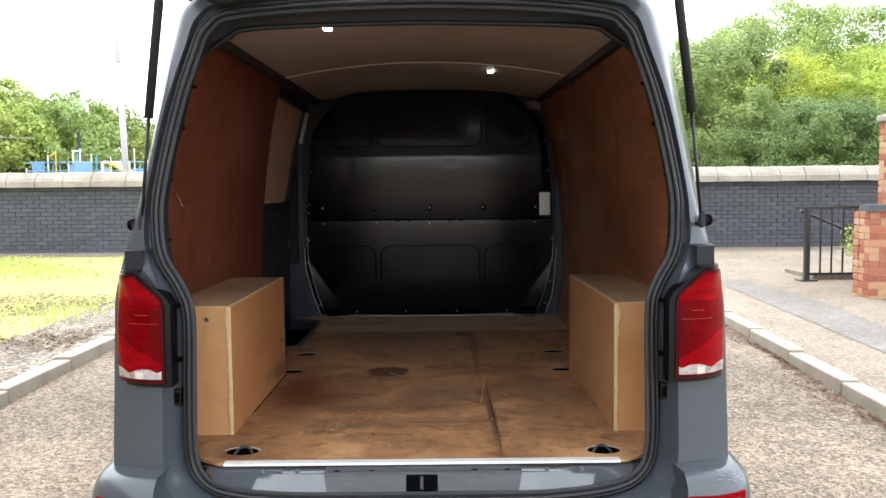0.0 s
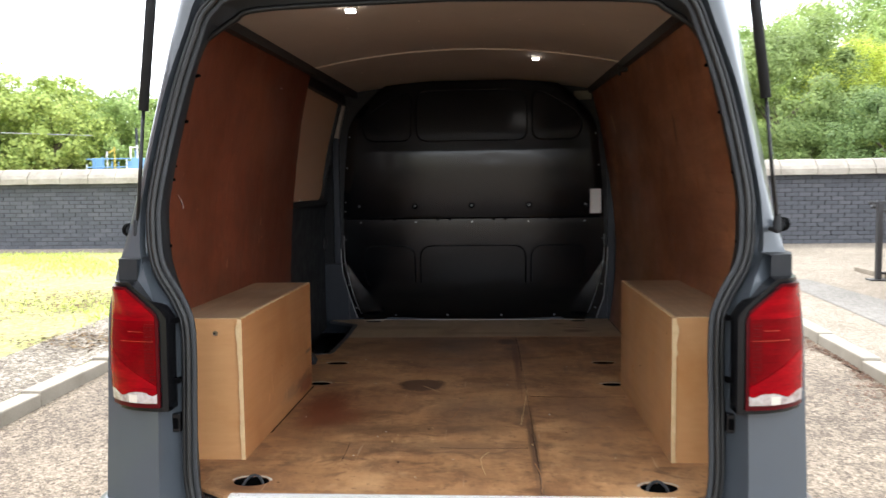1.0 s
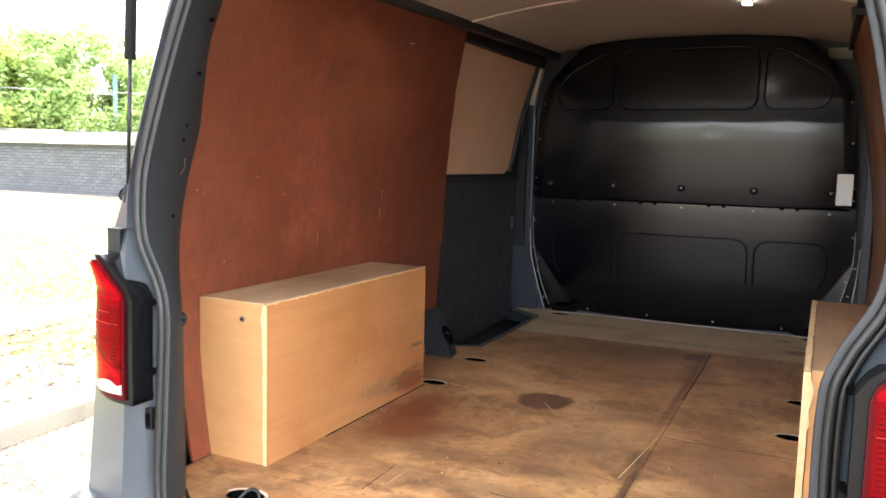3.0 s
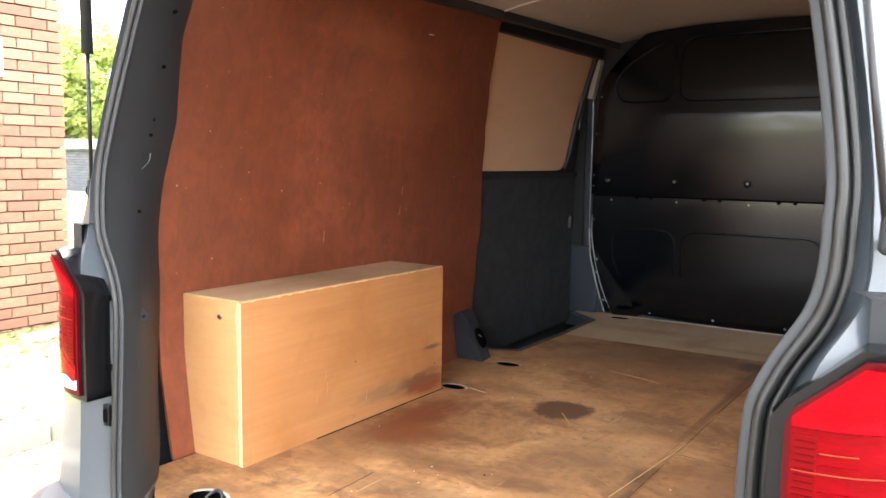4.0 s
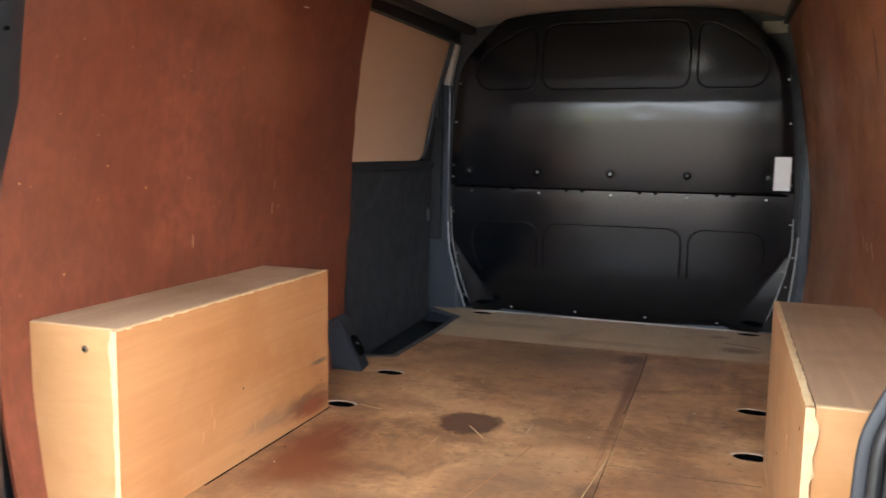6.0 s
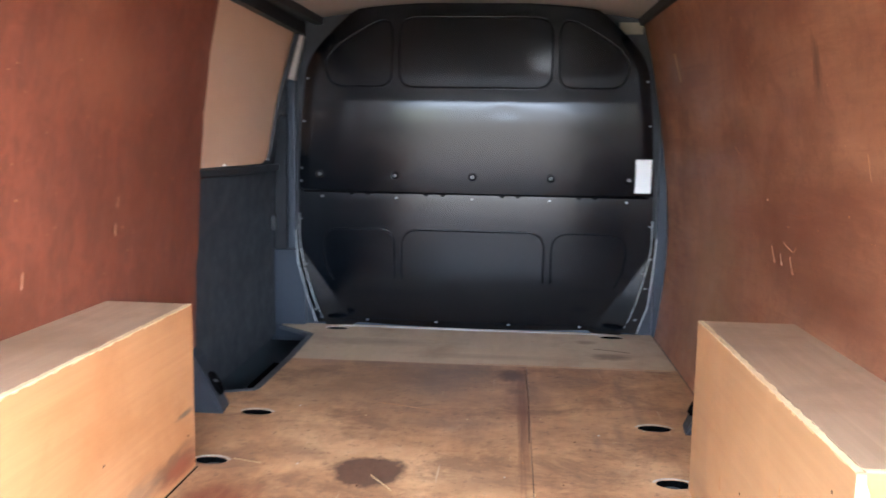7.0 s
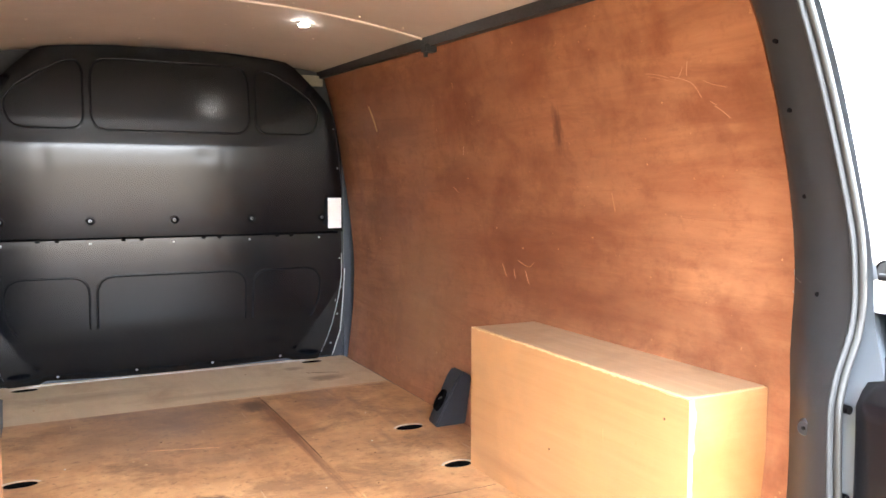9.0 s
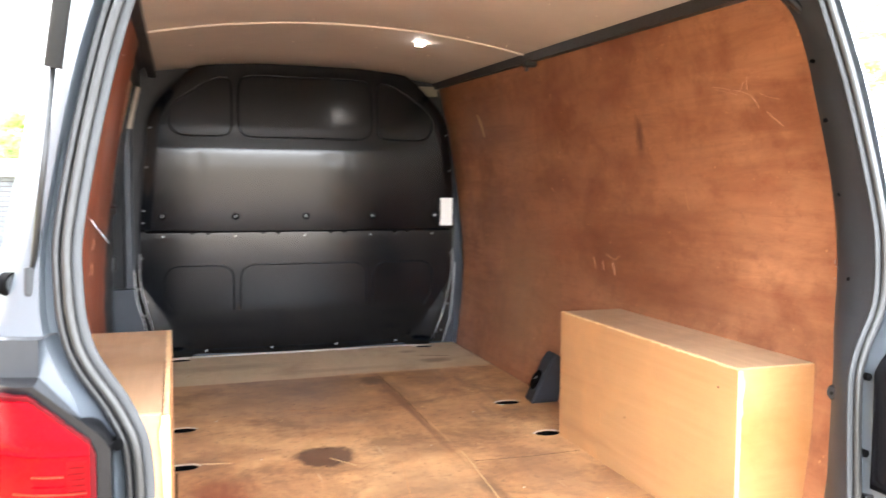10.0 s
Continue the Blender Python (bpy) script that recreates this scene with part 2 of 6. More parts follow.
TRIM = mottled("black_plastic", (0.016, 0.017, 0.019), (0.028, 0.029, 0.032), 30, 0.5, bump=0.12)
GREY_TRIM = mottled("grey_plastic", (0.014, 0.017, 0.023), (0.024, 0.028, 0.035), 30, 0.5, bump=0.12)
SATIN = mottled("satin_black_moulding", (0.0012, 0.0021, 0.0037), (0.0016, 0.0026, 0.0044), 2, 0.195, bump=0.0, fine=5, rough_var=0.004, spec=0.50)
GROOVE = plain("shadowed_groove", (0.003, 0.003, 0.0035), 0.7)
socket(GROOVE.node_tree.nodes["Principled BSDF"], "Specular IOR Level", 0.1)
DOOR_BOARD = mottled("charcoal_door_board", (0.030, 0.034, 0.039), (0.037, 0.042, 0.048), 3, 0.6, bump=0.03, fine=5)
STEEL_DARK = mottled("dark_steel_pan", (0.035, 0.038, 0.045), (0.06, 0.065, 0.075), 9, 0.5, bump=0.1)
PLY_RED = wood("red_brown_plywood", (0.148, 0.036, 0.017), (0.30, 0.080, 0.037), (6, 5, 9), 0.47, blot=(0.155, 0.043, 0.019), flecks=(0.33, 0.115, 0.055), patch=(0.15, 0.042, 0.020), speckle=(0.095, 0.026, 0.013),
               marks=[((-.8, .9, 1.60), (.3, .35, .20), (.36, .115, .052), .9, .45), ((-.8, .35, 1.35), (.3, .10, .40), (.13, .034, .015), .9, .5), ((-.8, 1.15, 1.25), (.3, .12, .35), (.14, .038, .017), .9, .5), ((-.8, .70, 1.75), (.3, .30, .08), (.38, .125, .058), .9, .4)])
PLY_ORANGE = wood("orange_brown_plywood", (0.222, 0.081, 0.039), (0.535, 0.257, 0.128), (3, 1.5, 15), 0.45, blot=(0.17, 0.052, 0.023), patch=(0.30, 0.126, 0.061), streak=(0.20, 0.058, 0.025), flecks=(0.60, 0.30, 0.15), cloud=(0.155, 0.046, 0.020),
                  marks=[((.78, .73, 1.58), (.3, .028, .085), (.10, .032, .016), .7, .85), ((.78, 1.85, 1.70), (.3, .55, .20), (.16, .056, .027), .9, .5), ((.8, .62, 1.11), (.3, .55, .12), (.16, .050, .022), .9, .85),
                         ((.8, 1.35, 1.45), (.3, .30, .11), (.14, .044, .020), .9, .6), ((.8, 1.05, 1.25), (.3, .22, .10), (.16, .053, .025), .9, .6), ((.8, 1.75, .95), (.3, .50, .38), (.34, .20, .105), .9, .6),
                         ((.8, .45, .90), (.3, .45, .05), (.19, .055, .024), .9, .6), ((.8, 2.1, 1.30), (.3, .22, .20), (.19, .07, .034), .9, .55), ((.8, .95, 1.72), (.3, .20, .06), (.20, .062, .028), .9, .5), ((.8, .25, 1.42), (.3, .22, .07), (.24, .076, .034), .9, .5)])
# paler than the box sides: daylight on the end boards is in the colour; also scratches
PLY_END = wood("lit_end_and_scratch_ply", (0.47, 0.232, 0.092), (0.58, 0.312, 0.136), (8, 1.6, 46), 0.5, blot=(0.44, 0.195, 0.064))
PLY_BOX_PALE = wood("straw_plywood", (0.38, 0.195, 0.083), (0.48, 0.280, 0.130), (8, 1.6, 46), 0.5, blot=(0.50, 0.26, 0.11), flecks=(0.40, 0.20, 0.08),
                    marks=[((.62, .75, .64), (.3, .2, .03), (.30, .15, .07), .8, .5), ((.62, .30, .80), (.3, .10, .03), (.42, .22, .10), .8, .5)])
PLY_BOX = wood("honey_plywood", (0.385, 0.158, 0.057), (0.52, 0.250, 0.100), (8, 1.6, 46), 0.5, blot=(0.37, 0.145, 0.047), flecks=(0.30, 0.12, 0.05),
               marks=[((-.62, .80, .635), (.3, .17, .045), (.13, .05, .025), .6, .85), ((-.62, .60, .645), (.3, .16, .035), (.22, .12, .07), .7, .6), ((-.62, .84, .615), (.3, .12, .035), (.22, .055, .022), .6, .9), ((-.62, .35, .93), (.3, .20, .03), (.36, .14, .045), .9, .6), ((-.62, .62, .80), (.3, .22, .03), (.36, .14, .045), .9, .5),
                      ((-.62, .87, .742), (.3, .06, .010), (.09, .06, .045), .6, .8), ((.62, .75, .64), (.3, .2, .03), (.30, .15, .07), .8, .5)])
PLY_TOP = wood("greyed_plywood", (0.30, 0.185, 0.105), (0.48, 0.31, 0.185), (40, 2.2, 30), 0.55, blot=(0.26, 0.155, 0.085))
PLY_EDGE = mottled("pale_plywood_edge", (0.54, 0.37, 0.19), (0.70, 0.51, 0.29), 30, 0.7, bump=0.3)
PLY_CEIL = wood("fawn_ceiling_board", (0.42, 0.355, 0.30), (0.54, 0.465, 0.395), (3, 3, 3), 0.6)
PLY_WIN = wood("tan_window_board", (0.68, 0.41, 0.25), (0.76, 0.49, 0.31), (3, 3, 9), 0.5)
FLOOR = stained_floor("stained_floor_ply")
FLOOR_PALE = wood("pale_floor_ply", (0.45, 0.325, 0.21), (0.64, 0.485, 0.325), (14, 3, 10), 0.6, blot=(0.39, 0.27, 0.17), marks=[((.58, 2.19, .58), (.11, .06, 1), (.15, .09, .055), .6, .7), ((.50, 2.42, .58), (.06, .04, 1), (.18, .11, .07), .7, .6), ((-.35, 2.30, .58), (.30, .08, 1), (.26, .175, .11), .9, .6), ((.1, 2.12, .58), (.4, .05, 1), (.28, .19, .12), .9, .5)])
# pale and mostly non-metal: the sill's sky reflection is put into the colour
ALU = mottled("brushed_aluminium", (0.74, 0.74, 0.73), (0.88, 0.88, 0.87), 12, 0.32, 0.25, bump=0.08, stretch=(1, 20, 20))
CHROME = plain("bright_zinc", (0.62, 0.60, 0.55), 0.3, 1.0)
DULL_ZINC = plain("dull_zinc", (0.29, 0.29, 0.28), 0.42, 0.65)
# pale grey: painted highlight on the bulkhead's folded edges, and the floor's metal bead
BRIGHT_EDGE = plain("edge_highlight_and_bead", (0.52, 0.53, 0.54), 0.35, 0.25)
# near-black: shade inside holes, slots and wells as colour; also small black parts
HOLE = plain("hole_shade_and_black_parts", (0.0018, 0.0018, 0.002), 0.9)
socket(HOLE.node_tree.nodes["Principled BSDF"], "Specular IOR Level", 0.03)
RED = mottled("red_lamp_lens", (0.11, 0.0004, 0.0022), (0.28, 0.0011, 0.0050), 9, 0.12, 0, 0.0, 0.0, stretch=(1, 1, 5), spec=0.07)
RED_MID = mottled("deep_red_lens", (0.085, 0.0004, 0.0018), (0.16, 0.0008, 0.0030), 9, 0.12, 0, 0.0, 0.0, stretch=(1, 1, 5), spec=0.07)
RED_DARK = plain("dark_red_lens", (0.050, 0.0008, 0.0025), 0.3)
socket(RED_DARK.node_tree.nodes["Principled BSDF"], "Specular IOR Level", 0.12)
RED_RIB = plain("shaded_red_rib", (0.060, 0.0006, 0.0016), 0.4)
socket(RED_RIB.node_tree.nodes["Principled BSDF"], "Specular IOR Level", 0.05)
# fixed amber colour for the glint of the lens reflectors
RED_GLINT = plain("amber_bar_glint", (0.31, 0.026, 0.007), 0.3)
RED_BLOCK = mottled("dark_ribbed_red_lens", (0.080, 0.0005, 0.0014), (0.13, 0.0008, 0.002), 40, 0.3, bump=0.0, stretch=(0.2, 0.2, 8), spec=0.07)
CAP = mottled("matt_dark_cap", (0.018, 0.019, 0.021), (0.026, 0.027, 0.029), 20, 0.6, bump=0.05, spec=0.15)
GLOSS_BLACK = plain("gloss_black_plastic", (0.005, 0.005, 0.006), 0.22)
socket(GLOSS_BLACK.node_tree.nodes["Principled BSDF"], "Specular IOR Level", 0.25)
BEAD = mottled("grey_beige_bead", (0.42, 0.37, 0.31), (0.56, 0.50, 0.43), 30, 0.7, bump=0.2)
PALE_BEAD = mottled("pale_cream_bead", (0.66, 0.58, 0.48), (0.78, 0.70, 0.60), 30, 0.7, bump=0.1)
COVER = mottled("grey_sill_plastic", (0.028, 0.030, 0.032), (0.055, 0.057, 0.058), 26, 0.42, bump=0.1, stretch=(1, 3, 3))
GLASS = plain("tinted_window_glass", (0.80, 0.84, 0.83), 0.02)
socket(GLASS.node_tree.nodes["Principled BSDF"], "Transmission Weight", 1.0)
CLEAR = mottled("frosted_lamp_lens", (0.14, 0.09, 0.085), (0.50, 0.46, 0.43), 22, 0.15, 0.0, 0.3, 0.1)
LABEL = plain("white_label", (0.78, 0.78, 0.76), 0.6)
LED = plain("lit_led_lens", (1.0, 0.97, 0.92), 0.4, glow=9.0)
LED_CASE = plain("white_lamp_case", (0.75, 0.74, 0.72), 0.4)
SCRATCH = plain("pale_scratch", (0.44, 0.225, 0.11), 0.8)
RUBBED = plain("rubbed_bare_ply", (0.47, 0.25, 0.16), 0.85)
GOUGE_FINE = plain("dark_hairline", (0.24, 0.085, 0.040), 0.7)
SCUFF = plain("grey_scuff", (0.30, 0.31, 0.32), 0.7)
GOUGE = plain("dark_gouge", (0.10, 0.055, 0.035), 0.8)


# ---- building helpers ----
def thing(name, at, label, category, group="", kind=""):
    e = new(name)
    e.empty_display_size = 0.1
    e.location = at
    return tagged(e, label, category, group, kind)


def base_of(ob):
    p = Vector((0, 0, 0))
    while ob is not None:
        p += ob.location
        ob = ob.parent
    return p


def part(name, bm, material, parent=None, label="", smooth=False, loc=None):
    """Links a bmesh, drawn in world places, as one mesh object."""
    if not isinstance(bm, bpy.types.Mesh):
        me = bpy.data.meshes.new(name)
        bmesh.ops.recalc_face_normals(bm, faces=bm.faces)
        if smooth:
            for f in bm.faces:
                f.smooth = True
        bm.to_mesh(me)
        bm.free()
        me.materials.append(material)
    else:
        me = bm
    ob = new(name, me)
    if parent is not None:
        ob.parent = parent
        ob.location = -base_of(parent) if loc is None else Vector(loc) - base_of(parent)
    elif loc is not None:
        ob.location = loc
    return tagged(ob, label)


def smooth_by_angle(ob, degrees=35):
    me = ob.data
    bm = bmesh.new()
    bm.from_mesh(me)
    for f in bm.faces:
        f.smooth = True
    for e in bm.edges:
        e.smooth = not (len(e.link_faces) == 2 and e.calc_face_angle(0) > radians(degrees))
    bm.to_mesh(me)
    bm.free()
    return ob


def box(x0, x1, y0, y1, z0, z1, bevel=0.0, bm=None, m=None):
    bm = bm or bmesh.new()
    r = bmesh.ops.create_cube(bm, size=1.0)
    vs = r["verts"]
    bmesh.ops.transform(bm, matrix=Matrix.Translation(((x0 + x1) / 2, (y0 + y1) / 2, (z0 + z1) / 2)) @ Matrix.Diagonal((x1 - x0, y1 - y0, z1 - z0, 1)), verts=vs)
    if bevel:
        es = list({e for v in vs for e in v.link_edges})
        r = bmesh.ops.bevel(bm, geom=es, offset=bevel, segments=2, affect="EDGES", profile=0.5)
        vs = list({v for v in vs if v.is_valid} | set(r["verts"]))
    if m is not None:
        bmesh.ops.transform(bm, matrix=m, verts=vs)
    return bm


def rod(a, b, r0, r1=None, sides=14, bm=None):
    bm = bm or bmesh.new()
    a, b = Vector(a), Vector(b)
    m = Matrix.Translation((a + b) / 2) @ (b - a).to_track_quat("Z", "Y").to_matrix().to_4x4()
    bmesh.ops.create_cone(bm, cap_ends=True, segments=sides, radius1=r0, radius2=r0 if r1 is None else r1, depth=(b - a).length, matrix=m)
    return bm


def sweep(points, shape, closed=False, bm=None, up=(0, 0, 1)):
    """A section (list of side, up offsets) drawn along points."""
    bm = bm or bmesh.new()
    pts = [Vector(p) for p in points]
    rings = []
    n = len(pts)
    for i, p in enumerate(pts):
        a = pts[(i - 1) % n] if closed or i else p
        b = pts[(i + 1) % n] if closed or i < n - 1 else p
        t = (b - a).normalized()
        s = t.cross(Vector(up)).normalized()
        u = s.cross(t)
        rings.append([bm.verts.new(p + s * sx + u * sy) for sx, sy in shape])
    k = len(shape)
    for i in range(n if closed else n - 1):
        a, b = rings[i], rings[(i + 1) % n]
        for j in range(k):
            bm.faces.new((a[j], a[(j + 1) % k], b[(j + 1) % k], b[j]))
    if not closed:
        bm.faces.new(rings[0])
        bm.faces.new(rings[-1][::-1])
    return bm


def circle(r, k=10, squash=1.0):
    return [(r * math.cos(2 * math.pi * i / k), r * squash * math.sin(2 * math.pi * i / k)) for i in range(k)]


def lofted(rows, closed=False, bm=None):
    bm = bm or bmesh.new()
    vs = [[bm.verts.new(p) for p in r] for r in rows]
    for a, b in zip(vs, vs[1:]):
        k = len(a)
        for j in range(k if closed else k - 1):
            bm.faces.new((a[j], a[(j + 1) % k], b[(j + 1) % k], b[j]))
    return bm


def plate(outline, holes, z0, z1):
    """A flat sheet in plan with openings through it."""
    bm = bmesh.new()
    edges = []
    for ring in [outline, *holes]:
        vs = [bm.verts.new((x, y, z1)) for x, y in ring]
        edges += [bm.edges.new((vs[i], vs[(i + 1) % len(vs)])) for i in range(len(vs))]
    bmesh.ops.triangle_fill(bm, use_beauty=True, use_dissolve=False, edges=edges)
    r = bmesh.ops.extrude_face_region(bm, geom=list(bm.faces))
    bmesh.ops.translate(bm, vec=(0, 0, z0 - z1), verts=[v for v in r["geom"] if isinstance(v, bmesh.types.BMVert)])
    return bm


def smoothed(points, sub=6, closed=False):
    """Catmull-Rom through the points."""
    pts = [np.array(p, float) for p in points]
    n = len(pts)
    out = []
    for i in range(n if closed else n - 1):
        p0 = pts[(i - 1) % n] if closed or i else pts[0]
        p1, p2 = pts[i], pts[(i + 1) % n]
        p3 = pts[(i + 2) % n] if closed or i + 2 < n else pts[-1]
        for s in range(sub):
            t = s / sub
            out.append(0.5 * (2 * p1 + (p2 - p0) * t + (2 * p0 - 5 * p1 + 4 * p2 - p3) * t * t + (3 * p1 - p0 - 3 * p2 + p3) * t ** 3))
    if not closed:
        out.append(pts[-1])
    return [tuple(p) for p in out]


def lerp_table(table, z):
    ks = sorted(table)
    return float(np.interp(z, ks, [table[k] for k in ks]))


# ---- the ground outside ----
def ground_z(y):
    return 0.02 * min(max(y, 0.0), 13.0)


def gritty(name, three, grit):
    """Ground with aggregate, patches and worn tracks."""
    m, n, l, b = blank(name, 0.92)
    o = coords(n, l)
    big = noise_of(n, l, o, 0.55, 6, 0.65)
    mid_n = noise_of(n, l, o, 4.5, 5, 0.7)
    vo = n.new("ShaderNodeTexVoronoi")
    socket(vo, "Scale", float(grit))
    l.new(o, vo.inputs["Vector"])
    bw = n.new("ShaderNodeSeparateColor")
    l.new(vo.outputs["Color"], bw.inputs[0])
    v2 = n.new("ShaderNodeTexVoronoi")
    socket(v2, "Scale", float(grit) * 0.42)
    l.new(o, v2.inputs["Vector"])
    b2 = n.new("ShaderNodeSeparateColor")
    l.new(v2.outputs["Color"], b2.inputs[0])
    f = mixed(n, l, mixed(n, l, big, mid_n, 0.35), mixed(n, l, bw.outputs[0], b2.outputs[1], 0.45), 0.40)
    l.new(ramped(n, l, f, [(0.34, three[0]), (0.50, three[1]), (0.66, three[2])]), b.inputs["Base Color"])
    bumped(n, l, b, vo.outputs["Distance"], 0.6, 0.006)
    return m


ASPHALT = gritty("worn_asphalt", [(0.054, 0.040, 0.028), (0.158, 0.123, 0.089), (0.325, 0.267, 0.20)], 120)
PAVING = gritty("pale_concrete_paving", [(0.10, 0.080, 0.058), (0.20, 0.165, 0.125), (0.32, 0.272, 0.212)], 140)
GRAVEL = gritty("pale_gravel_margin", [(0.05, 0.036, 0.024), (0.15, 0.122, 0.088), (0.38, 0.345, 0.285)], 80)
TARMAC = gritty("grey_tarmac_strip", [(0.088, 0.080, 0.070), (0.155, 0.142, 0.125), (0.23, 0.212, 0.186)], 140)
KERB = mottled("concrete_kerb", (0.23, 0.202, 0.160), (0.37, 0.330, 0.268), 3.0, 0.9, bump=0.4, fine=20)
GRASS = gritty("dry_grass_turf", [(0.13, 0.11, 0.045), (0.28, 0.29, 0.085), (0.38, 0.385, 0.135)], 40)
COPING = mottled("weathered_stone_coping", (0.20, 0.175, 0.145), (0.38, 0.34, 0.285), 2.0, 0.9, bump=0.5, fine=10)
BRICK_BLUE = bricks_mat("blue_grey_brick", [(0.0, (0.066, 0.069, 0.080)), (0.5, (0.078, 0.081, 0.093)), (1.0, (0.094, 0.096, 0.107))])
BRICK_RED = bricks_mat("red_facing_brick", [(0.0, (0.30, 0.085, 0.05)), (0.35, (0.40, 0.14, 0.075)), (0.65, (0.46, 0.22, 0.12)), (1.0, (0.50, 0.31, 0.18))])
BRICK_BUFF = bricks_mat("orange_buff_brick", [(0.0, (0.235, 0.102, 0.066)), (0.3, (0.262, 0.126, 0.080)), (0.6, (0.275, 0.146, 0.092)), (1.0, (0.305, 0.184, 0.118))])
MORTAR = mottled("pale_mortar", (0.27, 0.187, 0.132), (0.32, 0.229, 0.166), 12, 0.95, bump=0.4)
MORTAR_DARK = mottled("grey_mortar", (0.016, 0.016, 0.017), (0.035, 0.034, 0.034), 12, 0.95, bump=0.4)
def leafy(name, dark, light):
    m, n, l, b = blank(name, 0.6, 0, 0, 0.3)
    ge = n.new("ShaderNodeNewGeometry")
    oi = n.new("ShaderNodeObjectInfo")
    v = coords(n, l)
    f = mixed(n, l, ge.outputs["Random Per Island"], noise_of(n, l, v, 0.7, 3), 0.55)
    col = mixed(n, l, ramped(n, l, f, [(0.25, dark), (0.75, light)]), ramped(n, l, oi.outputs["Random"], [(0.0, (0.86, 0.94, 0.92)), (0.6, (0.97, 1.0, 0.9)), (1.0, (1.12, 1.05, 0.78))]), 1.0, "MULTIPLY")
    l.new(col, b.inputs["Base Color"])
    tr = n.new("ShaderNodeBsdfTranslucent")
    l.new(col, tr.inputs["Color"])
    mx = n.new("ShaderNodeMixShader")
    mx.inputs[0].default_value = 0.35
    l.new(b.outputs[0], mx.inputs[1])
    l.new(tr.outputs[0], mx.inputs[2])
    l.new(mx.outputs[0], n["Material Output"].inputs["Surface"])
    return m


LEAF_A = leafy("leaf_green", (0.19, 0.27, 0.08), (0.50, 0.60, 0.22))
LEAF_B = leafy("leaf_dark_green", (0.145, 0.195, 0.06), (0.39, 0.455, 0.16))
LEAF_GOLD = leafy("leaf_yellow_green", (0.30, 0.37, 0.06), (0.66, 0.72, 0.17))
LEAF_DEEP = leafy("leaf_deep_green", (0.09, 0.145, 0.05), (0.26, 0.34, 0.12))
BARK = mottled("tree_bark", (0.06, 0.045, 0.03), (0.14, 0.11, 0.08), 8, 0.95, bump=0.8)


def strip(name, x0, x1, ys, lift, material, label, kind="structure", thick=0.0):
    rows = []
    for x in (x0, x1):
        rows.append([(x(y) if callable(x) else x, y, ground_z(y) + lift) for y in ys])
    bm = lofted(rows)
    if thick:
        r = bmesh.ops.extrude_face_region(bm, geom=list(bm.faces))
        bmesh.ops.translate(bm, vec=(0, 0, -thick), verts=[v for v in r["geom"] if isinstance(v, bmesh.types.BMVert)])
    ob = part(name, bm, material)
    return tagged(ob, label, name, kind=kind)


YS = [-600, -60, -20, -8, -4, 0, 4, 8, 13, 20, 60, 200, 900]
g = lofted([[(x, y, ground_z(y)) for y in YS] for x in (-900, -60, -20, -8, -2.7, 0, 2.66, 8, 20, 60, 900)])
tagged(part("ground", g, ASPHALT), "worn grey-brown asphalt road surface", "ground", kind="structure")

# ---- the van: opening loop and body shell ----
OPEN_SEAL = [(0, -.36, .515), (.35, -.36, .517), (.54, -.35, .53), (.62, -.33, .565), (.648, -.32, .64), (.650, -.31, .81), (.650, -.30, 1.02), (.675, -.29, 1.10),
             (.728, -.28, 1.19), (.745, -.27, 1.285), (.74, -.26, 1.385), (.697, -.235, 1.60), (.647, -.215, 1.765), (.607, -.205, 1.850), (.50, -.20, 1.893), (0, -.195, 1.915)]
OPEN_MID = [(0, -.300, .567), (.35, -.300, .567), (.56, -.283, .566), (.645, -.24, .578), (.662, -.22, .65), (.668, -.215, .81), (.672, -.215, 1.02), (.695, -.20, 1.10),
            (.735, -.17, 1.19), (.752, -.15, 1.285), (.75, -.135, 1.385), (.705, -.12, 1.60), (.655, -.11, 1.765), (.57, -.12, 1.832), (.47, -.13, 1.860), (0, -.13, 1.873)]
OPEN_IN = [(0, -.250, .572), (.35, -.250, .572), (.60, -.240, .572), (.70, -.17, .573), (.80, -.085, .64), (.828, -.065, .81), (.838, -.045, 1.02), (.838, -.045, 1.10),
           (.832, -.045, 1.19), (.82, -.042, 1.285), (.804, -.03, 1.385), (.768, .0, 1.60), (.73, .03, 1.765), (.68, .03, 1.87), (.5, -.01, 1.925), (0, -.02, 1.95)]
OPEN_SHOULDER = [(0, -.42, .50), (.35, -.42, .50), (.60, -.405, .503), (.70, -.375, .545), (.715, -.36, .63), (.715, -.35, .81), (.715, -.345, 1.02), (.725, -.33, 1.11),
                 (.775, -.275, 1.20), (.785, -.262, 1.285), (.775, -.252, 1.39), (.732, -.23, 1.61), (.675, -.208, 1.79), (.632, -.198, 1.888), (.52, -.192, 1.925), (0, -.185, 1.945)]
OPEN_CORNER = [(0, -.44, .47), (.35, -.44, .47), (.68, -.42, .475), (.855, -.34, .52), (.872, -.31, .62), (.872, -.29, .81), (.868, -.28, 1.0), (.865, -.27, 1.09),
               (.85, -.25, 1.18), (.822, -.24, 1.285), (.800, -.23, 1.385), (.752, -.21, 1.61), (.705, -.19, 1.81), (.660, -.175, 1.93), (.52, -.165, 1.972), (0, -.155, 1.99)]
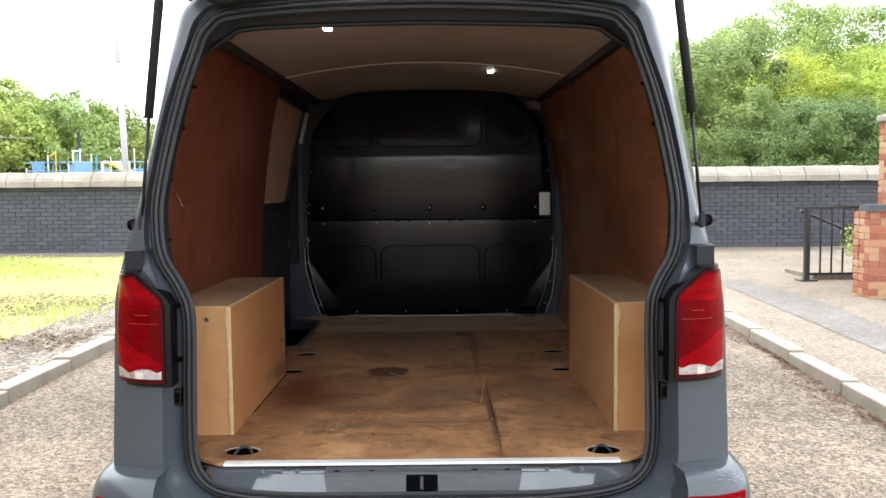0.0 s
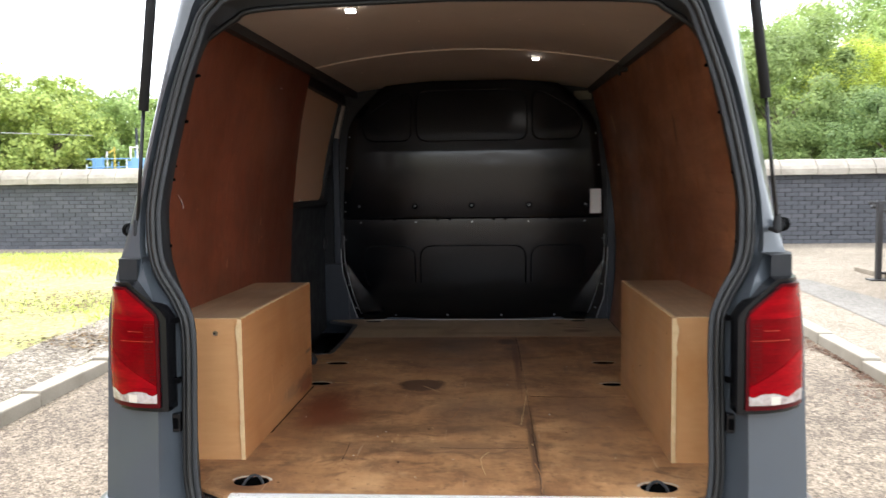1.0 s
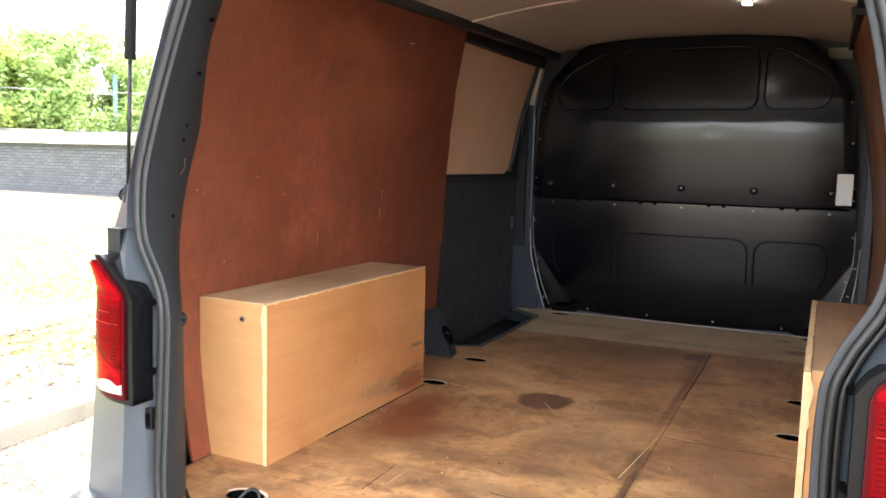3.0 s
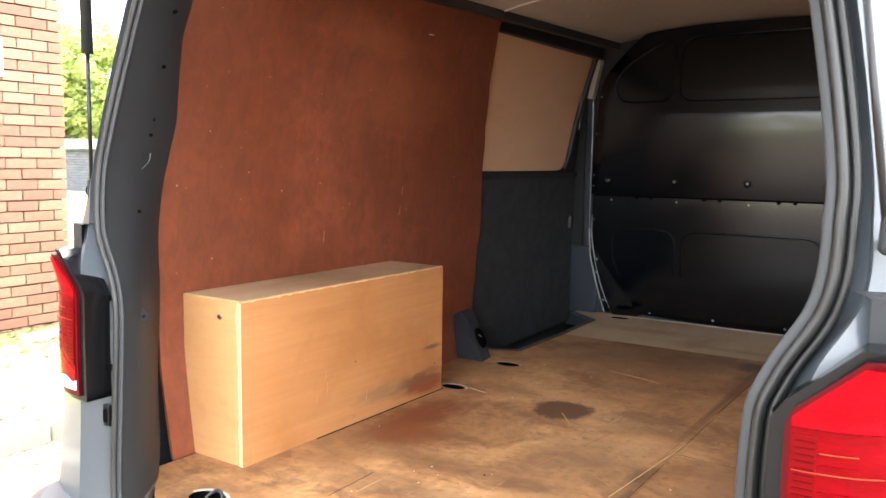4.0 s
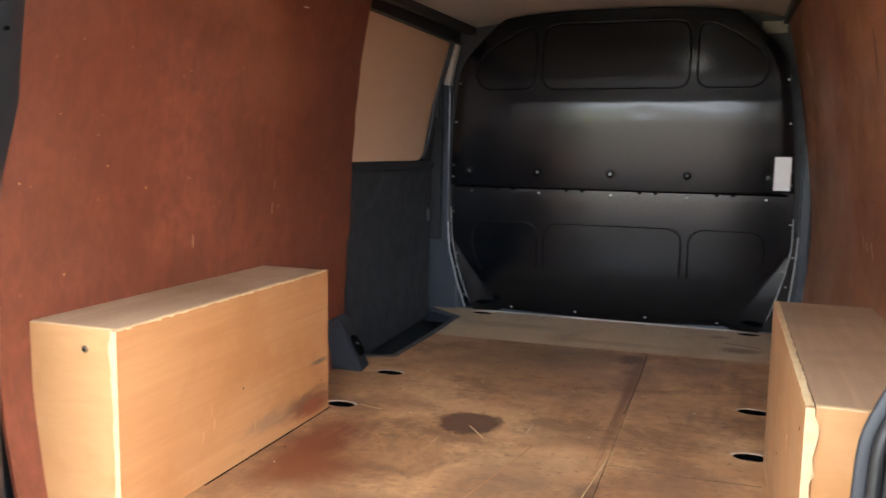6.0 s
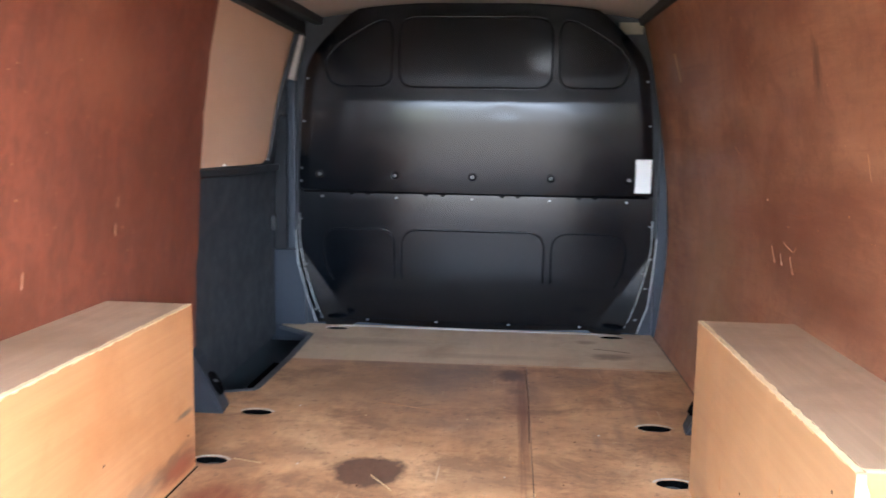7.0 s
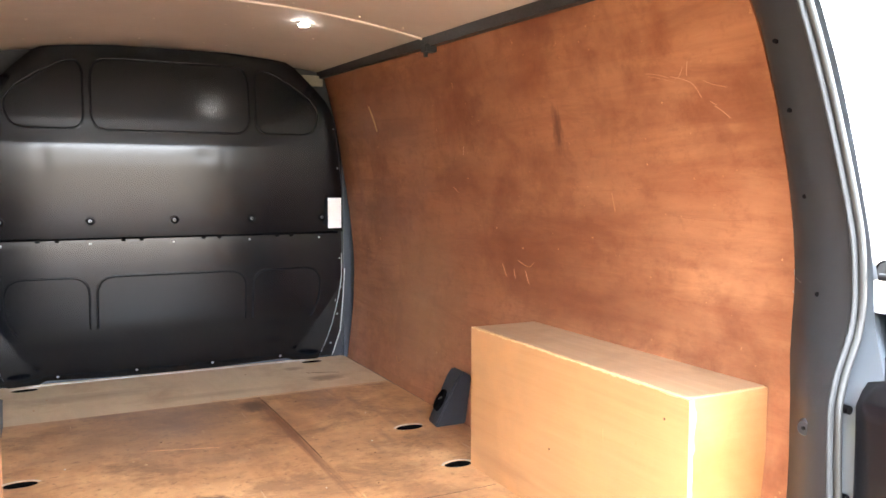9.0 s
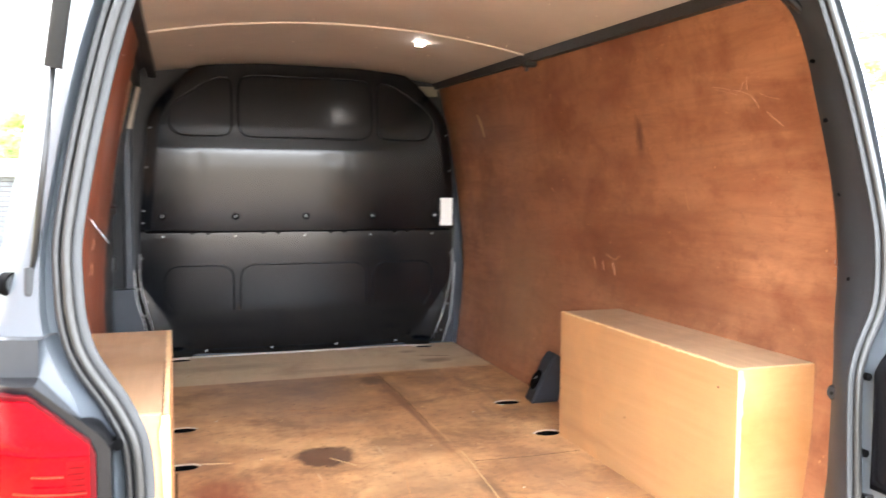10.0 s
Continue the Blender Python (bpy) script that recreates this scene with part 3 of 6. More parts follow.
BODY_MID = [(0, .35), (.5, .35), (.8, .36), (.92, .42), (.945, .62), (.952, .81), (.95, 1.0), (.945, 1.09), (.935, 1.18), (.912, 1.285), (.892, 1.39), (.850, 1.62), (.805, 1.84), (.745, 1.96), (.52, 2.035), (0, 2.06)]
# half width of the bay between its linings, by height
PLY_X = {.58: .803, .7: .820, .85: .838, 1.0: .845, 1.12: .841, 1.25: .828, 1.38: .811, 1.5: .792, 1.62: .772, 1.75: .747, 1.93: .700, 2.0: .675}


def rear_edge_right(z):
    return float(np.interp(z, [.58, .78, .97, 1.09, 1.15, 1.21, 1.27, 1.36, 1.48, 1.6, 1.73, 1.83, 1.9], [-.033, -.030, -.019, -.015, -.020, -.029, -.034, -.035, -.030, -.018, .001, .026, .045]))


def rear(x, y, z):
    """Places on the tail end: it stands slightly turned against the load bay."""
    edge = min(1.0, max(0.0, (abs(x) - .35) / .25))
    zs = [.60, 1.02, 1.18, 1.30, 1.60, 1.90]
    if x > 0:
        dx, dy = np.interp(z, zs, [.010, .010, .0, -.008, -.003, -.003]), np.interp(z, zs, [.028, .028, .026, .022, .030, .030])
    else:
        dx, dy = np.interp(z, zs, [-.006, -.006, -.003, 0, 0, 0]), np.interp(z, zs, [.010, .010, .004, .004, .014, .014])
    return (x + edge * float(dx), y + edge * float(dy), z)


def whole(half, sub=6):
    """Both halves of a loop round the tailgate opening."""
    left = [(-x, *r) for x, *r in half[1:-1]][::-1]
    loop = smoothed(list(half) + left, sub, True)
    return [rear(*p) if p[1] < .2 else p for p in loop]


def body_row(y, wide=1.0, top=9.0, low=0.0):
    return [(x * wide, y, min(max(z, low), top)) for x, z in BODY_MID]


van = thing("panel_van", (0, 0, 0), "grey panel van with its tailgate raised, parked on asphalt", "van")

corner, seal_line, mid, inner, shoulder = (whole(h) for h in (OPEN_CORNER, OPEN_SEAL, OPEN_MID, OPEN_IN, OPEN_SHOULDER))
inner = [(x, y - (.04 if x < 0 else .05) * min(1.0, max(0.0, (z - 1.45) / .2)) + (.038 * min(1.0, max(0.0, (1.24 - z) / .1)) if x > .6 else 0.0), z) for x, y, z in inner]
inner = [(lerp_table(PLY_X, z) + .004, rear_edge_right(z) + .001, z) if x > .6 and .66 < z < 1.86 else (x, y, z) for x, y, z in inner]


def outward(loop, d, dy):
    out = []
    n = len(loop)
    for i, p in enumerate(loop):
        a, b = Vector(loop[i - 1]), Vector(loop[(i + 1) % n])
        t = b - a
        t.y = 0
        t.normalize()
        o = Vector((t.z, 0, -t.x))
        out.append(tuple(Vector(p) + o * d + Vector((0, dy, 0))))
    return out


channel = outward(seal_line, 0.022, 0.035)
blend = [tuple((np.array(a) * 0.45 + np.array(b) * 0.55) + np.array((0, -0.004, 0))) for a, b in zip(shoulder, corner)]
rows = [channel, [tuple((Vector(a) * 0.3 + Vector(b) * 0.7) + Vector((0, .012, 0))) for a, b in zip(channel, shoulder)], shoulder, blend, corner]
first = body_row(0.9)
soft = [tuple(np.array(c) * 0.45 + np.array((m_[0], 0.05, m_[2])) * 0.55) for c, m_ in zip(corner, whole(first))]
rows += [soft, whole(first), whole(body_row(2.7)), whole(body_row(3.2)), whole(body_row(4.05, 0.97, 1.30)), whole(body_row(4.75, 0.86, 1.0, .4))]
bm = lofted(rows, True)
bm.faces.new([v for v in bm.verts][-len(corner):])
body = part("body_shell", bm, PAINT, van, "glossy mid-grey painted bodywork")
smooth_by_angle(body, 40)
lip = outward(seal_line, -0.004, 0.004)
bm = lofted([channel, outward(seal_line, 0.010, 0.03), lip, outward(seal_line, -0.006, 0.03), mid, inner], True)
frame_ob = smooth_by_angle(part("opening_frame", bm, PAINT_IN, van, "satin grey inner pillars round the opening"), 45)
frame_ob.data.materials.append(SILL_PAINT)
for f in frame_ob.data.polygons:
    f.material_index = int(f.center.z < .59 and abs(f.center.x) < .70)
part("door_seal", sweep(outward(seal_line, 0.003, 0.003), circle(0.0072, 12, 1.1), True, up=(0, 1, 0)), SEAL_RUBBER, van, "black rubber tailgate seal", True)
part("outer_seal", sweep(outward(seal_line, 0.0170, 0.010), circle(0.0060, 10), True, up=(0, 1, 0)), RUBBER, van, "thin black rubber sealing lip", True)

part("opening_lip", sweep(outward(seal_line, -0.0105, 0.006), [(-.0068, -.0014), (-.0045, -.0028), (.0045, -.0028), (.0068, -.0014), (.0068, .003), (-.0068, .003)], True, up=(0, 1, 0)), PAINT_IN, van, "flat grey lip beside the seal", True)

# ---- inside: walls of the load bay ----


def ceil_edge(y):
    return 1.90 + 0.02 * y


def ceil_z(x, y):
    crown = 0.055 + 0.019 * max(0.0, 1 - ((y - 1.1) / 1.4) ** 2)
    return ceil_edge(y) + crown * (1 - (abs(x) / 0.70) ** 2)


def wall_sheet(side, y_rear, y_front, z0, top_drop, name, mat, label):
    """A bent sheet along the bay's side; its ends may follow the height."""
    root = thing(name, (side * .8, 1, .58), label, "wall lining")
    nz, ny = 22, 24
    faces = []
    for off in (0.0, 0.009):
        rows = []
        for i in range(nz + 1):
            f = i / nz
            r = []
            for j in range(ny + 1):
                g = j / ny
                zt = ceil_edge(0.5) - top_drop
                z = z0 + (zt - z0) * f
                y = y_rear(z) * (1 - g) + y_front(z) * g
                z = z0 + (ceil_edge(y) - top_drop - z0) * f
                x = lerp_table(PLY_X, z) + off + 0.0025 * math.sin(3.1 * y + 2 * z)
                r.append((side * x, y, z))
            rows.append(r)
        faces.append(rows)
    bm = lofted(faces[0])
    part("sheet", bm, mat, root, "", True)
    bm = lofted(faces[1])
    rim0 = faces[0][0] + [r[-1] for r in faces[0][1:]] + faces[0][-1][::-1][1:] + [r[0] for r in faces[0][1:-1]][::-1]
    rim1 = faces[1][0] + [r[-1] for r in faces[1][1:]] + faces[1][-1][::-1][1:] + [r[0] for r in faces[1][1:-1]][::-1]
    lofted([rim0, rim1], True, bm)
    part("sheet_edge", bm, mat, root, "raw sheet edges and back")
    return root


def rear_edge(z):
    return float(np.interp(z, [.58, .8, 1.0, 1.2, 1.45, 1.6, 1.74, 1.9], [-.035, -.042, -.04, -.04, -.032, -.026, -.020, .02]))


def ragged(z):
    return float(np.interp(z, [.58, .64, .77, .9, 1.1, 1.3, 1.5, 1.7, 1.914], [1.33, 1.40, 1.465, 1.505, 1.545, 1.515, 1.485, 1.462, 1.445])) + 0.004 * math.sin(37 * z)


ply_left = wall_sheet(-1, rear_edge, ragged, .584, .012, "wall_lining", PLY_RED, "red-brown plywood side lining with roughly sawn edge")
ply_right = wall_sheet(1, rear_edge_right, lambda z: 2.545, .584, .022, "wall_lining", PLY_ORANGE, "orange-brown plywood side lining, scuffed and scratched")

# ceiling: two arched boards and the dark cant rails beside them
def ceiling_board(y0, y1):
    root = thing("ceiling_lining", (0, (y0 + y1) / 2, 1.95), "fawn plywood ceiling board, slightly arched", "ceiling lining", "ceiling boards")
    xs = np.linspace(-.70, .70, 29)
    ys = np.linspace(y0, y1, 12)
    rows = [[(x, y, ceil_z(x, y)) for x in xs] for y in ys]
    part("board", lofted(rows), PLY_CEIL, root, "", True)
    up = [[(x, y, ceil_z(x, y) + .008) for x in xs] for y in ys]
    bm = lofted(up)
    lofted([rows[0], up[0]], False, bm)
    lofted([rows[-1], up[-1]], False, bm)
    part("board_edge", bm, PLY_EDGE, root, "pale sawn edge")
    return root


ceiling_board(0.0, 1.418)
ceiling_board(1.428, 2.60)
for s in (-1, 1):
    line = [(s * .699, y, ceil_edge(y) - .010) for y in np.linspace(-.02, 2.62, 14)]
    part("cant_rail", sweep(line, [(-.017, -.020), (.017, -.020), (.017, .012), (-.017, .016)]), TRIM, van, "dark trim strip along the roof edge")

# shell behind the linings, so that no daylight comes through
part("roof_skin", lofted([[(x, y, 2.045 - .07 * (x / .7) ** 2) for x in np.linspace(-.72, .72, 9)] for y in (-.05, 1, 2.75)]), STEEL_DARK, van)
part("floor_pan", box(-.93, -.662, -.24, 1.50, .49, .53, bm=box(-.66, .93, -.24, 2.75, .49, .53)), STEEL_DARK, van, "dark steel floor pan")

# ---- bulkhead ----
BULK_W = {.58: .662, .64: .688, .75: .724, .9: .760, 1.0: .772, 1.3: .757, 1.66: .724, 1.73: .713, 1.81: .67, 1.93: .555, 1.97: .50, 1.995: .42}
BULK_Y = {.58: 2.612, .64: 2.585, .72: 2.563, .82: 2.545, .95: 2.53, 1.08: 2.518, 1.16: 2.513, 1.215: 2.512}
BULK_YU = {1.205: 2.479, 1.22: 2.476, 1.28: 2.4657, 1.36: 2.4545, 1.44: 2.4454, 1.50: 2.4398, 1.54: 2.4376, 1.565: 2.4367, 1.582: 2.4365, 1.592: 2.4368, 1.602: 2.4376, 1.625: 2.4394, 1.66: 2.4412, 1.70: 2.4425, 1.75: 2.4457, 1.85: 2.4527, 2.0: 2.4645}


def eased(table, z):
    """Smooth curve through a table."""
    ks = sorted(table)
    if z <= ks[0] or z >= ks[-1]:
        return table[ks[0] if z <= ks[0] else ks[-1]]
    i = next(k for k in range(len(ks) - 1) if ks[k] <= z <= ks[k + 1])
    a, b = ks[i], ks[i + 1]
    def slope(k):
        lo, hi = ks[max(k - 1, 0)], ks[min(k + 1, len(ks) - 1)]
        return (table[hi] - table[lo]) / (hi - lo)
    h, t = b - a, (z - a) / (b - a)
    return (2 * t ** 3 - 3 * t * t + 1) * table[a] + (t ** 3 - 2 * t * t + t) * h * slope(i) + (3 * t * t - 2 * t ** 3) * table[b] + (t ** 3 - t * t) * h * slope(i + 1)


def rounded(poly, r, k=6):
    """Outline with its corners rounded off."""
    out = []
    n = len(poly)
    for i in range(n):
        p, a, b = (Vector(poly[q % n]) for q in (i, i - 1, i + 1))
        da, db = (a - p), (b - p)
        ca, cb = min(r, da.length * .48), min(r, db.length * .48)
        a, b = p + da.normalized() * ca, p + db.normalized() * cb
        for s in range(k + 1):
            t = s / k
            out.append(tuple(a * (1 - t) ** 2 + p * 2 * t * (1 - t) + b * t * t))
    return out


EMB_UP = [([(-.318, 1.648), (.318, 1.648), (.318, 1.89), (.285, 1.935), (-.285, 1.935), (-.318, 1.89)], .045),
          ([(.35, 1.650), (.602, 1.650), (.634, 1.72), (.624, 1.785), (.43, 1.918), (.35, 1.925)], .04),
          ([(-.35, 1.925), (-.43, 1.918), (-.624, 1.785), (-.634, 1.72), (-.602, 1.650), (-.35, 1.650)], .04)]
EMB_LOW = [([(-.31, .45), (.31, .45), (.31, 1.035), (-.31, 1.035)], .05),
           ([(.345, .45), (.58, .74), (.66, .87), (.66, 1.035), (.345, 1.035)], .05),
           ([(-.345, 1.035), (-.66, 1.035), (-.66, .87), (-.58, .74), (-.345, .45)], .05)]
DENTS = [(-.50, 1.53, .03, .06, .0009), (-.42, 1.545, .04, .04, .0003), (.13, 1.55, .05, .03, .0009), (.21, 1.53, .02, .06, .00035), (.47, 1.575, .09, .02, .0009), (-.20, 1.08, .06, .05, .0004), (.35, 1.11, .08, .03, .0004)]


def corner_facet(e, z):
    """Flat three-cornered facet that brings the lower corners forward, e metres in from the side edge."""
    low = min(1.0, max(0.0, (.96 - z) / .37))
    wide = .004 + .150 * low
    return .030 * low * max(0.0, 1 - e / wide)


def bulk_panel(z0, z1, table, nz, nx=230):
    rows = []
    for i in range(nz + 1):
        z = z0 + (z1 - z0) * i / nz
        w = eased(BULK_W, z)
        r = []
        for j in range(nx + 1):
            u = -1 + 2 * j / nx
            x = u * w
            zz = z
            if z > 1.9:
                zz = min(z, ceil_z(x, 2.56) - .006)
            e = (1 - abs(u)) * w
            y = eased(table, zz)
            # rim stands nearer than the dished field
            rim = max(0.0, 1 - e / (.05 if zz > 1.21 else .085))
            y += .010 * (zz > 1.21) * rim * rim * (3 - 2 * rim) - corner_facet(e, zz)
            for dx, dz, sx, sz, deep in DENTS:
                q = ((x - dx) / sx) ** 2 + ((zz - dz) / sz) ** 2
                y += deep * math.exp(-q) if q < 9 else 0.0
            y -= .010 * (1 - u * u) * min(1.0, max(0.0, (1.98 - zz) / .36))
            r.append((x, y, zz))
        rows.append(r)
    bm = lofted(rows)
    # turned-back rim
    edge = rows[0] + [r[-1] for r in rows[1:]] + rows[-1][::-1][1:] + [r[0] for r in rows[1:-1]][::-1]
    lofted([edge, [(x, y + .03, z) for x, y, z in edge]], True, bm)
    return bm


bulkhead = thing("bulkhead", (0, 2.55, .58), "satin black moulded bulkhead closing the load bay", "bulkhead")
up = part("upper_panel", bulk_panel(1.205, 1.995, BULK_YU, 230), SATIN, bulkhead, "", True)
lo = part("lower_panel", bulk_panel(.582, 1.216, BULK_Y, 100), SATIN, bulkhead, "", True)
for p in (up, lo):
    smooth_by_angle(p, 60)


def bulk_y(x, z, table):
    w = eased(BULK_W, z)
    u = x / w
    rim = max(0.0, 1 - (1 - abs(u)) * w / (.05 if z > 1.21 else .085))
    return eased(table, z) + .010 * (z > 1.21) * rim * rim * (3 - 2 * rim) - corner_facet((1 - abs(u)) * w, z) - .010 * (1 - u * u) * min(1.0, max(0.0, (1.98 - z) / .36))


def dense(loop, step=.02):
    out = []
    for i, p in enumerate(loop):
        a, b = Vector(p), Vector(loop[(i + 1) % len(loop)])
        n = max(1, int((b - a).length / step))
        out += [tuple(a + (b - a) * s / n) for s in range(n)]
    return out


for embs, table, owner, stop in ((EMB_UP, BULK_YU, up, 0), (EMB_LOW, BULK_Y, lo, .80)):
    for poly, rr in embs:
        loop = dense(rounded(poly, rr * 1.5))
        mid_x = sum(p[0] for p in poly) / len(poly)
        runs = [loop + loop[:1]]
        if stop:
            k0 = next(k for k in range(len(loop)) if loop[k][1] < stop <= loop[(k + 1) % len(loop)][1])
            ring = loop[k0 + 1:] + loop[:k0 + 1]
            runs = [ring[:next(k for k, p in enumerate(ring) if p[1] < stop)]]
        for run in runs:
            line = [(x, bulk_y(x, z, table) - .0006, z) for x, z in run]
            # flat dark strip on the panel: the groove's shade as colour
            part("groove", sweep(line, [(-.0024, -.0008), (.0024, -.0008), (.0024, .0008), (-.0024, .0008)], up=(0, 1, 0)), GROOVE, owner, "dark strip for the shade in a thin pressed groove")
            line = [(x + (.0052 if x > mid_x else -.0052), bulk_y(x, z, table), z - .0052 + .0104 * (z > 1.8 or (stop and z > .95))) for x, z in run]
            part("groove_lip", sweep(line, circle(.0024, 8), False, up=(0, 1, 0)), SATIN, owner, "", True)
# steel frame behind the bulkhead
part("bulkhead_frame", box(-.93, .93, 2.60, 2.66, .92, 2.04), TRIM, van, "dark frame round the bulkhead")
part("lower_frame", box(-.93, .93, 2.60, 2.66, .50, .918), POST_PAINT, van, "blue-grey lower corners beside the bulkhead")
part("side_strip", box(.797, .840, 2.574, 2.60, .584, 1.90, .004), POST_PAINT, van, "narrow grey body strip beside the bulkhead")
# screwed flanges outside the lower corners of the bulkhead
for s in (-1, 1):
    zs = np.linspace(.60, 1.02, 15)
    low_x = .728 if s > 0 else .700
    out = [float(np.interp(z, [.60, .72, .88, 1.02], [low_x, low_x + .042, .786, .794])) for z in zs]
    rows = [[(s * (eased(BULK_W, z) - .004), 2.556, z) for z in zs], [(s * x, 2.556, z) for x, z in zip(out, zs)], [(s * x, 2.585, z) for x, z in zip(out, zs)]]
    part("corner_flange", lofted(rows), SATIN, bulkhead, "black screwed corner flange")
    # pale strips carry the edge highlights in their colour
    part("flange_edge", sweep([(s * (x + .002), 2.554, z) for x, z in zip(out, zs)], [(-.0018, -.002), (.0018, -.002), (.0018, .003), (-.0018, .003)], up=(0, 1, 0)), BRIGHT_EDGE, bulkhead, "thin pale strip for the highlight on the flange edge")
    line = [(s * (eased(BULK_W, z) - .002), bulk_y(s * (eased(BULK_W, z) - .002), z, BULK_Y) - .001, z) for z in np.linspace(.62, 1.10, 18)]
    part("panel_edge", sweep(line, circle(.0016, 6), False, up=(0, 1, 0)), BRIGHT_EDGE, bulkhead, "thin pale strip for the highlight on the folded edge", True)
    for z in (.66, .80, .93):
        x = s * (eased(BULK_W, z) + float(np.interp(z, [.60, .72, .88, 1.02], [low_x, low_x + .042, .786, .794]))) / 2
        part("flange_screw", rod((x, 2.558, z), (x, 2.551, z), .0055, .0042, sides=10), DULL_ZINC, bulkhead)

# ---- sliding door on the near side ----
def door_x(z):
    return float(np.interp(z, [.45, .8, 1.28, 1.32, 1.6, 1.93], [-.90, -.905, -.895, -.885, -.85, -.775]))


door = thing("sliding_door", (-.9, 1.95, .45), "inside of a sliding door with boarded window", "door")
rows = [[(door_x(z) + .012, y, z + (.04 * (y - 1.3) / 1.2 if z < .55 else 0)) for y in (1.30, 1.9, 2.54)] for z in np.linspace(.50, 1.285, 10)]
part("door_board", lofted(rows), DOOR_BOARD, door, "charcoal lower door panel", True)
def window_edge(z):
    """Front edge of the window board, with a rounded lower corner."""
    low = max(0.0, (1.375 - z) / .057)
    return 2.395 + .105 * (z - 1.318) / .557 - .06 * (1 - math.sqrt(max(0.0, 1 - low * low)))


rows = [[(door_x(z) + .004, y, z) for y in np.linspace(1.34, window_edge(z), 6)] for z in list(np.linspace(1.318, 1.375, 8)) + list(np.linspace(1.39, 1.875, 9))]
part("window_board", lofted(rows), PLY_WIN, door, "tan board covering the door window", True)
rows = [[(door_x(z) - .006, y, z) for y in (1.25, 2.65)] for z in np.linspace(1.27, 1.96, 10)]
part("window_frame", lofted(rows), TRIM, door, "black window surround", True)

# ---- wheel-arch boxes ----
def arch_box(side, label):
    root = thing("wheel_arch_box", (side * .72, .48, .584), label, "wheel arch box", "wheel arch boxes")
    y1 = .93 if side < 0 else .938
    def b(x0, x1, *r):
        return box(*sorted((side * x0, side * x1)), *r, bevel=.0015)
    part("side_panel", b(.620, .633, .030, y1, .584, 1.0065), PLY_BOX if side < 0 else PLY_BOX_PALE, root, "honey plywood side")
    part("end_panel", b(.6335, .842, .034, .046, .584, 1.0062), PLY_END, root, "end board, coloured paler for the daylight on it")
    part("far_end_panel", b(.6335, .812, y1 - .012, y1 - .001, .584, .995), PLY_END, root)
    part("top_panel", b(.6335, .848, .0465, y1 + .001, .9955, 1.007), PLY_TOP, root, "greyed plywood top")
    worn = random.Random(11 + side)
    ys = np.linspace(.031, y1 - .001, 70)
    outer = [side * (.6194 + worn.uniform(0, .0012)) for y in ys]
    inside = [side * (.6315 + worn.uniform(-.003, .0025)) for y in ys]
    rows = [[(x, y, 1.0052 - worn.uniform(0, .003)) for x, y in zip(outer, ys)], [(x, y, 1.0075) for x, y in zip(outer, ys)], [(x, y, 1.0078) for x, y in zip(inside, ys)], [(x, y, 1.0055) for x, y in zip(inside, ys)]]
    part("worn_edge", lofted(rows), PLY_EDGE, root, "pale worn top edge")
    line = [(side * x, .040 + worn.uniform(-.0006, .0006), 1.0066) for x in np.linspace(.634, .84, 30)]
    part("worn_edge", sweep(line, [(-.0058, -.0004), (.0058, -.0004), (.0052, .0008), (-.0052, .0008)]), PLY_EDGE, root, "pale worn top edge")
    torn = random.Random(5 + side)
    zs = np.linspace(.586, 1.005, 34)
    inner_edge = [.6318 + torn.uniform(-.0014, .0014) + (.0075 if .90 < z < .985 else 0) * abs(math.sin(34 * z)) for z in zs]
    rows = [[(side * .6196, .0285, z) for z in zs], [(side * x, .0285, z) for x, z in zip(inner_edge, zs)], [(side * x, .0335, z) for x, z in zip(inner_edge, zs)]]
    part("edge_strip", lofted(rows), PLY_EDGE, root, "pale raw edge, torn near its top")
    for y, z in ((.30, .70), (.335, .755), (.345, .72), (.52, .66)) if side < 0 else ((.30, .86), (.66, .72)):
        x = side * .6196
        part("tick", sweep([(x, y, z - .016), (x, y + .004, z), (x, y + .002, z + .014)], [(-.0006, -.0005), (.0006, -.0005), (.0006, .0005), (-.0006, .0005)], up=(1, 0, 0)), PLY_END, root, "pale scratch")
    for y, z in ((.47, .77), (.885, .68)) if side < 0 else ((.10, .95), (.52, .76)):
        part("knot", rod((side * .6206, y, z), (side * .6194, y, z), .0032, sides=8), GOUGE, root, "small dark knot")
    return root


arch_box(-1, "honey plywood wheel-arch box with dark scuffs low down")
arch_box(1, "honey plywood wheel-arch box by the orange lining")

# ---- floor ----
def slot(cx, cy, rx, ry, k=18):
    return [(cx + rx * math.cos(2 * math.pi * i / k), cy + ry * math.sin(2 * math.pi * i / k)) for i in range(k)]


floor = thing("plywood_floor", (0, 1.2, .56), "worn brown plywood van floor with stains", "floor", kind="structure")
HOLES_L = [(-.552, -.140, .05, .036), (-.596, .970, .045, .026), (-.597, 1.357, .048, .026)]
HOLES_R = [(.548, -.160, .05, .036), (.591, .966, .045, .028), (.611, 1.370, .05, .028)]
HOLES_F = [(-.600, 2.518, .05, .026), (.618, 2.526, .05, .026)]
part("floor_sheet", plate([(-.60, -.245), (.2412, -.245), (.2412, 2.0), (-.668, 1.99), (-.668, 1.585), (-.802, 1.535), (-.802, -.085), (-.76, -.12), (-.70, -.172), (-.66, -.203)], [slot(*h) for h in HOLES_L], .575, .584), FLOOR, floor)
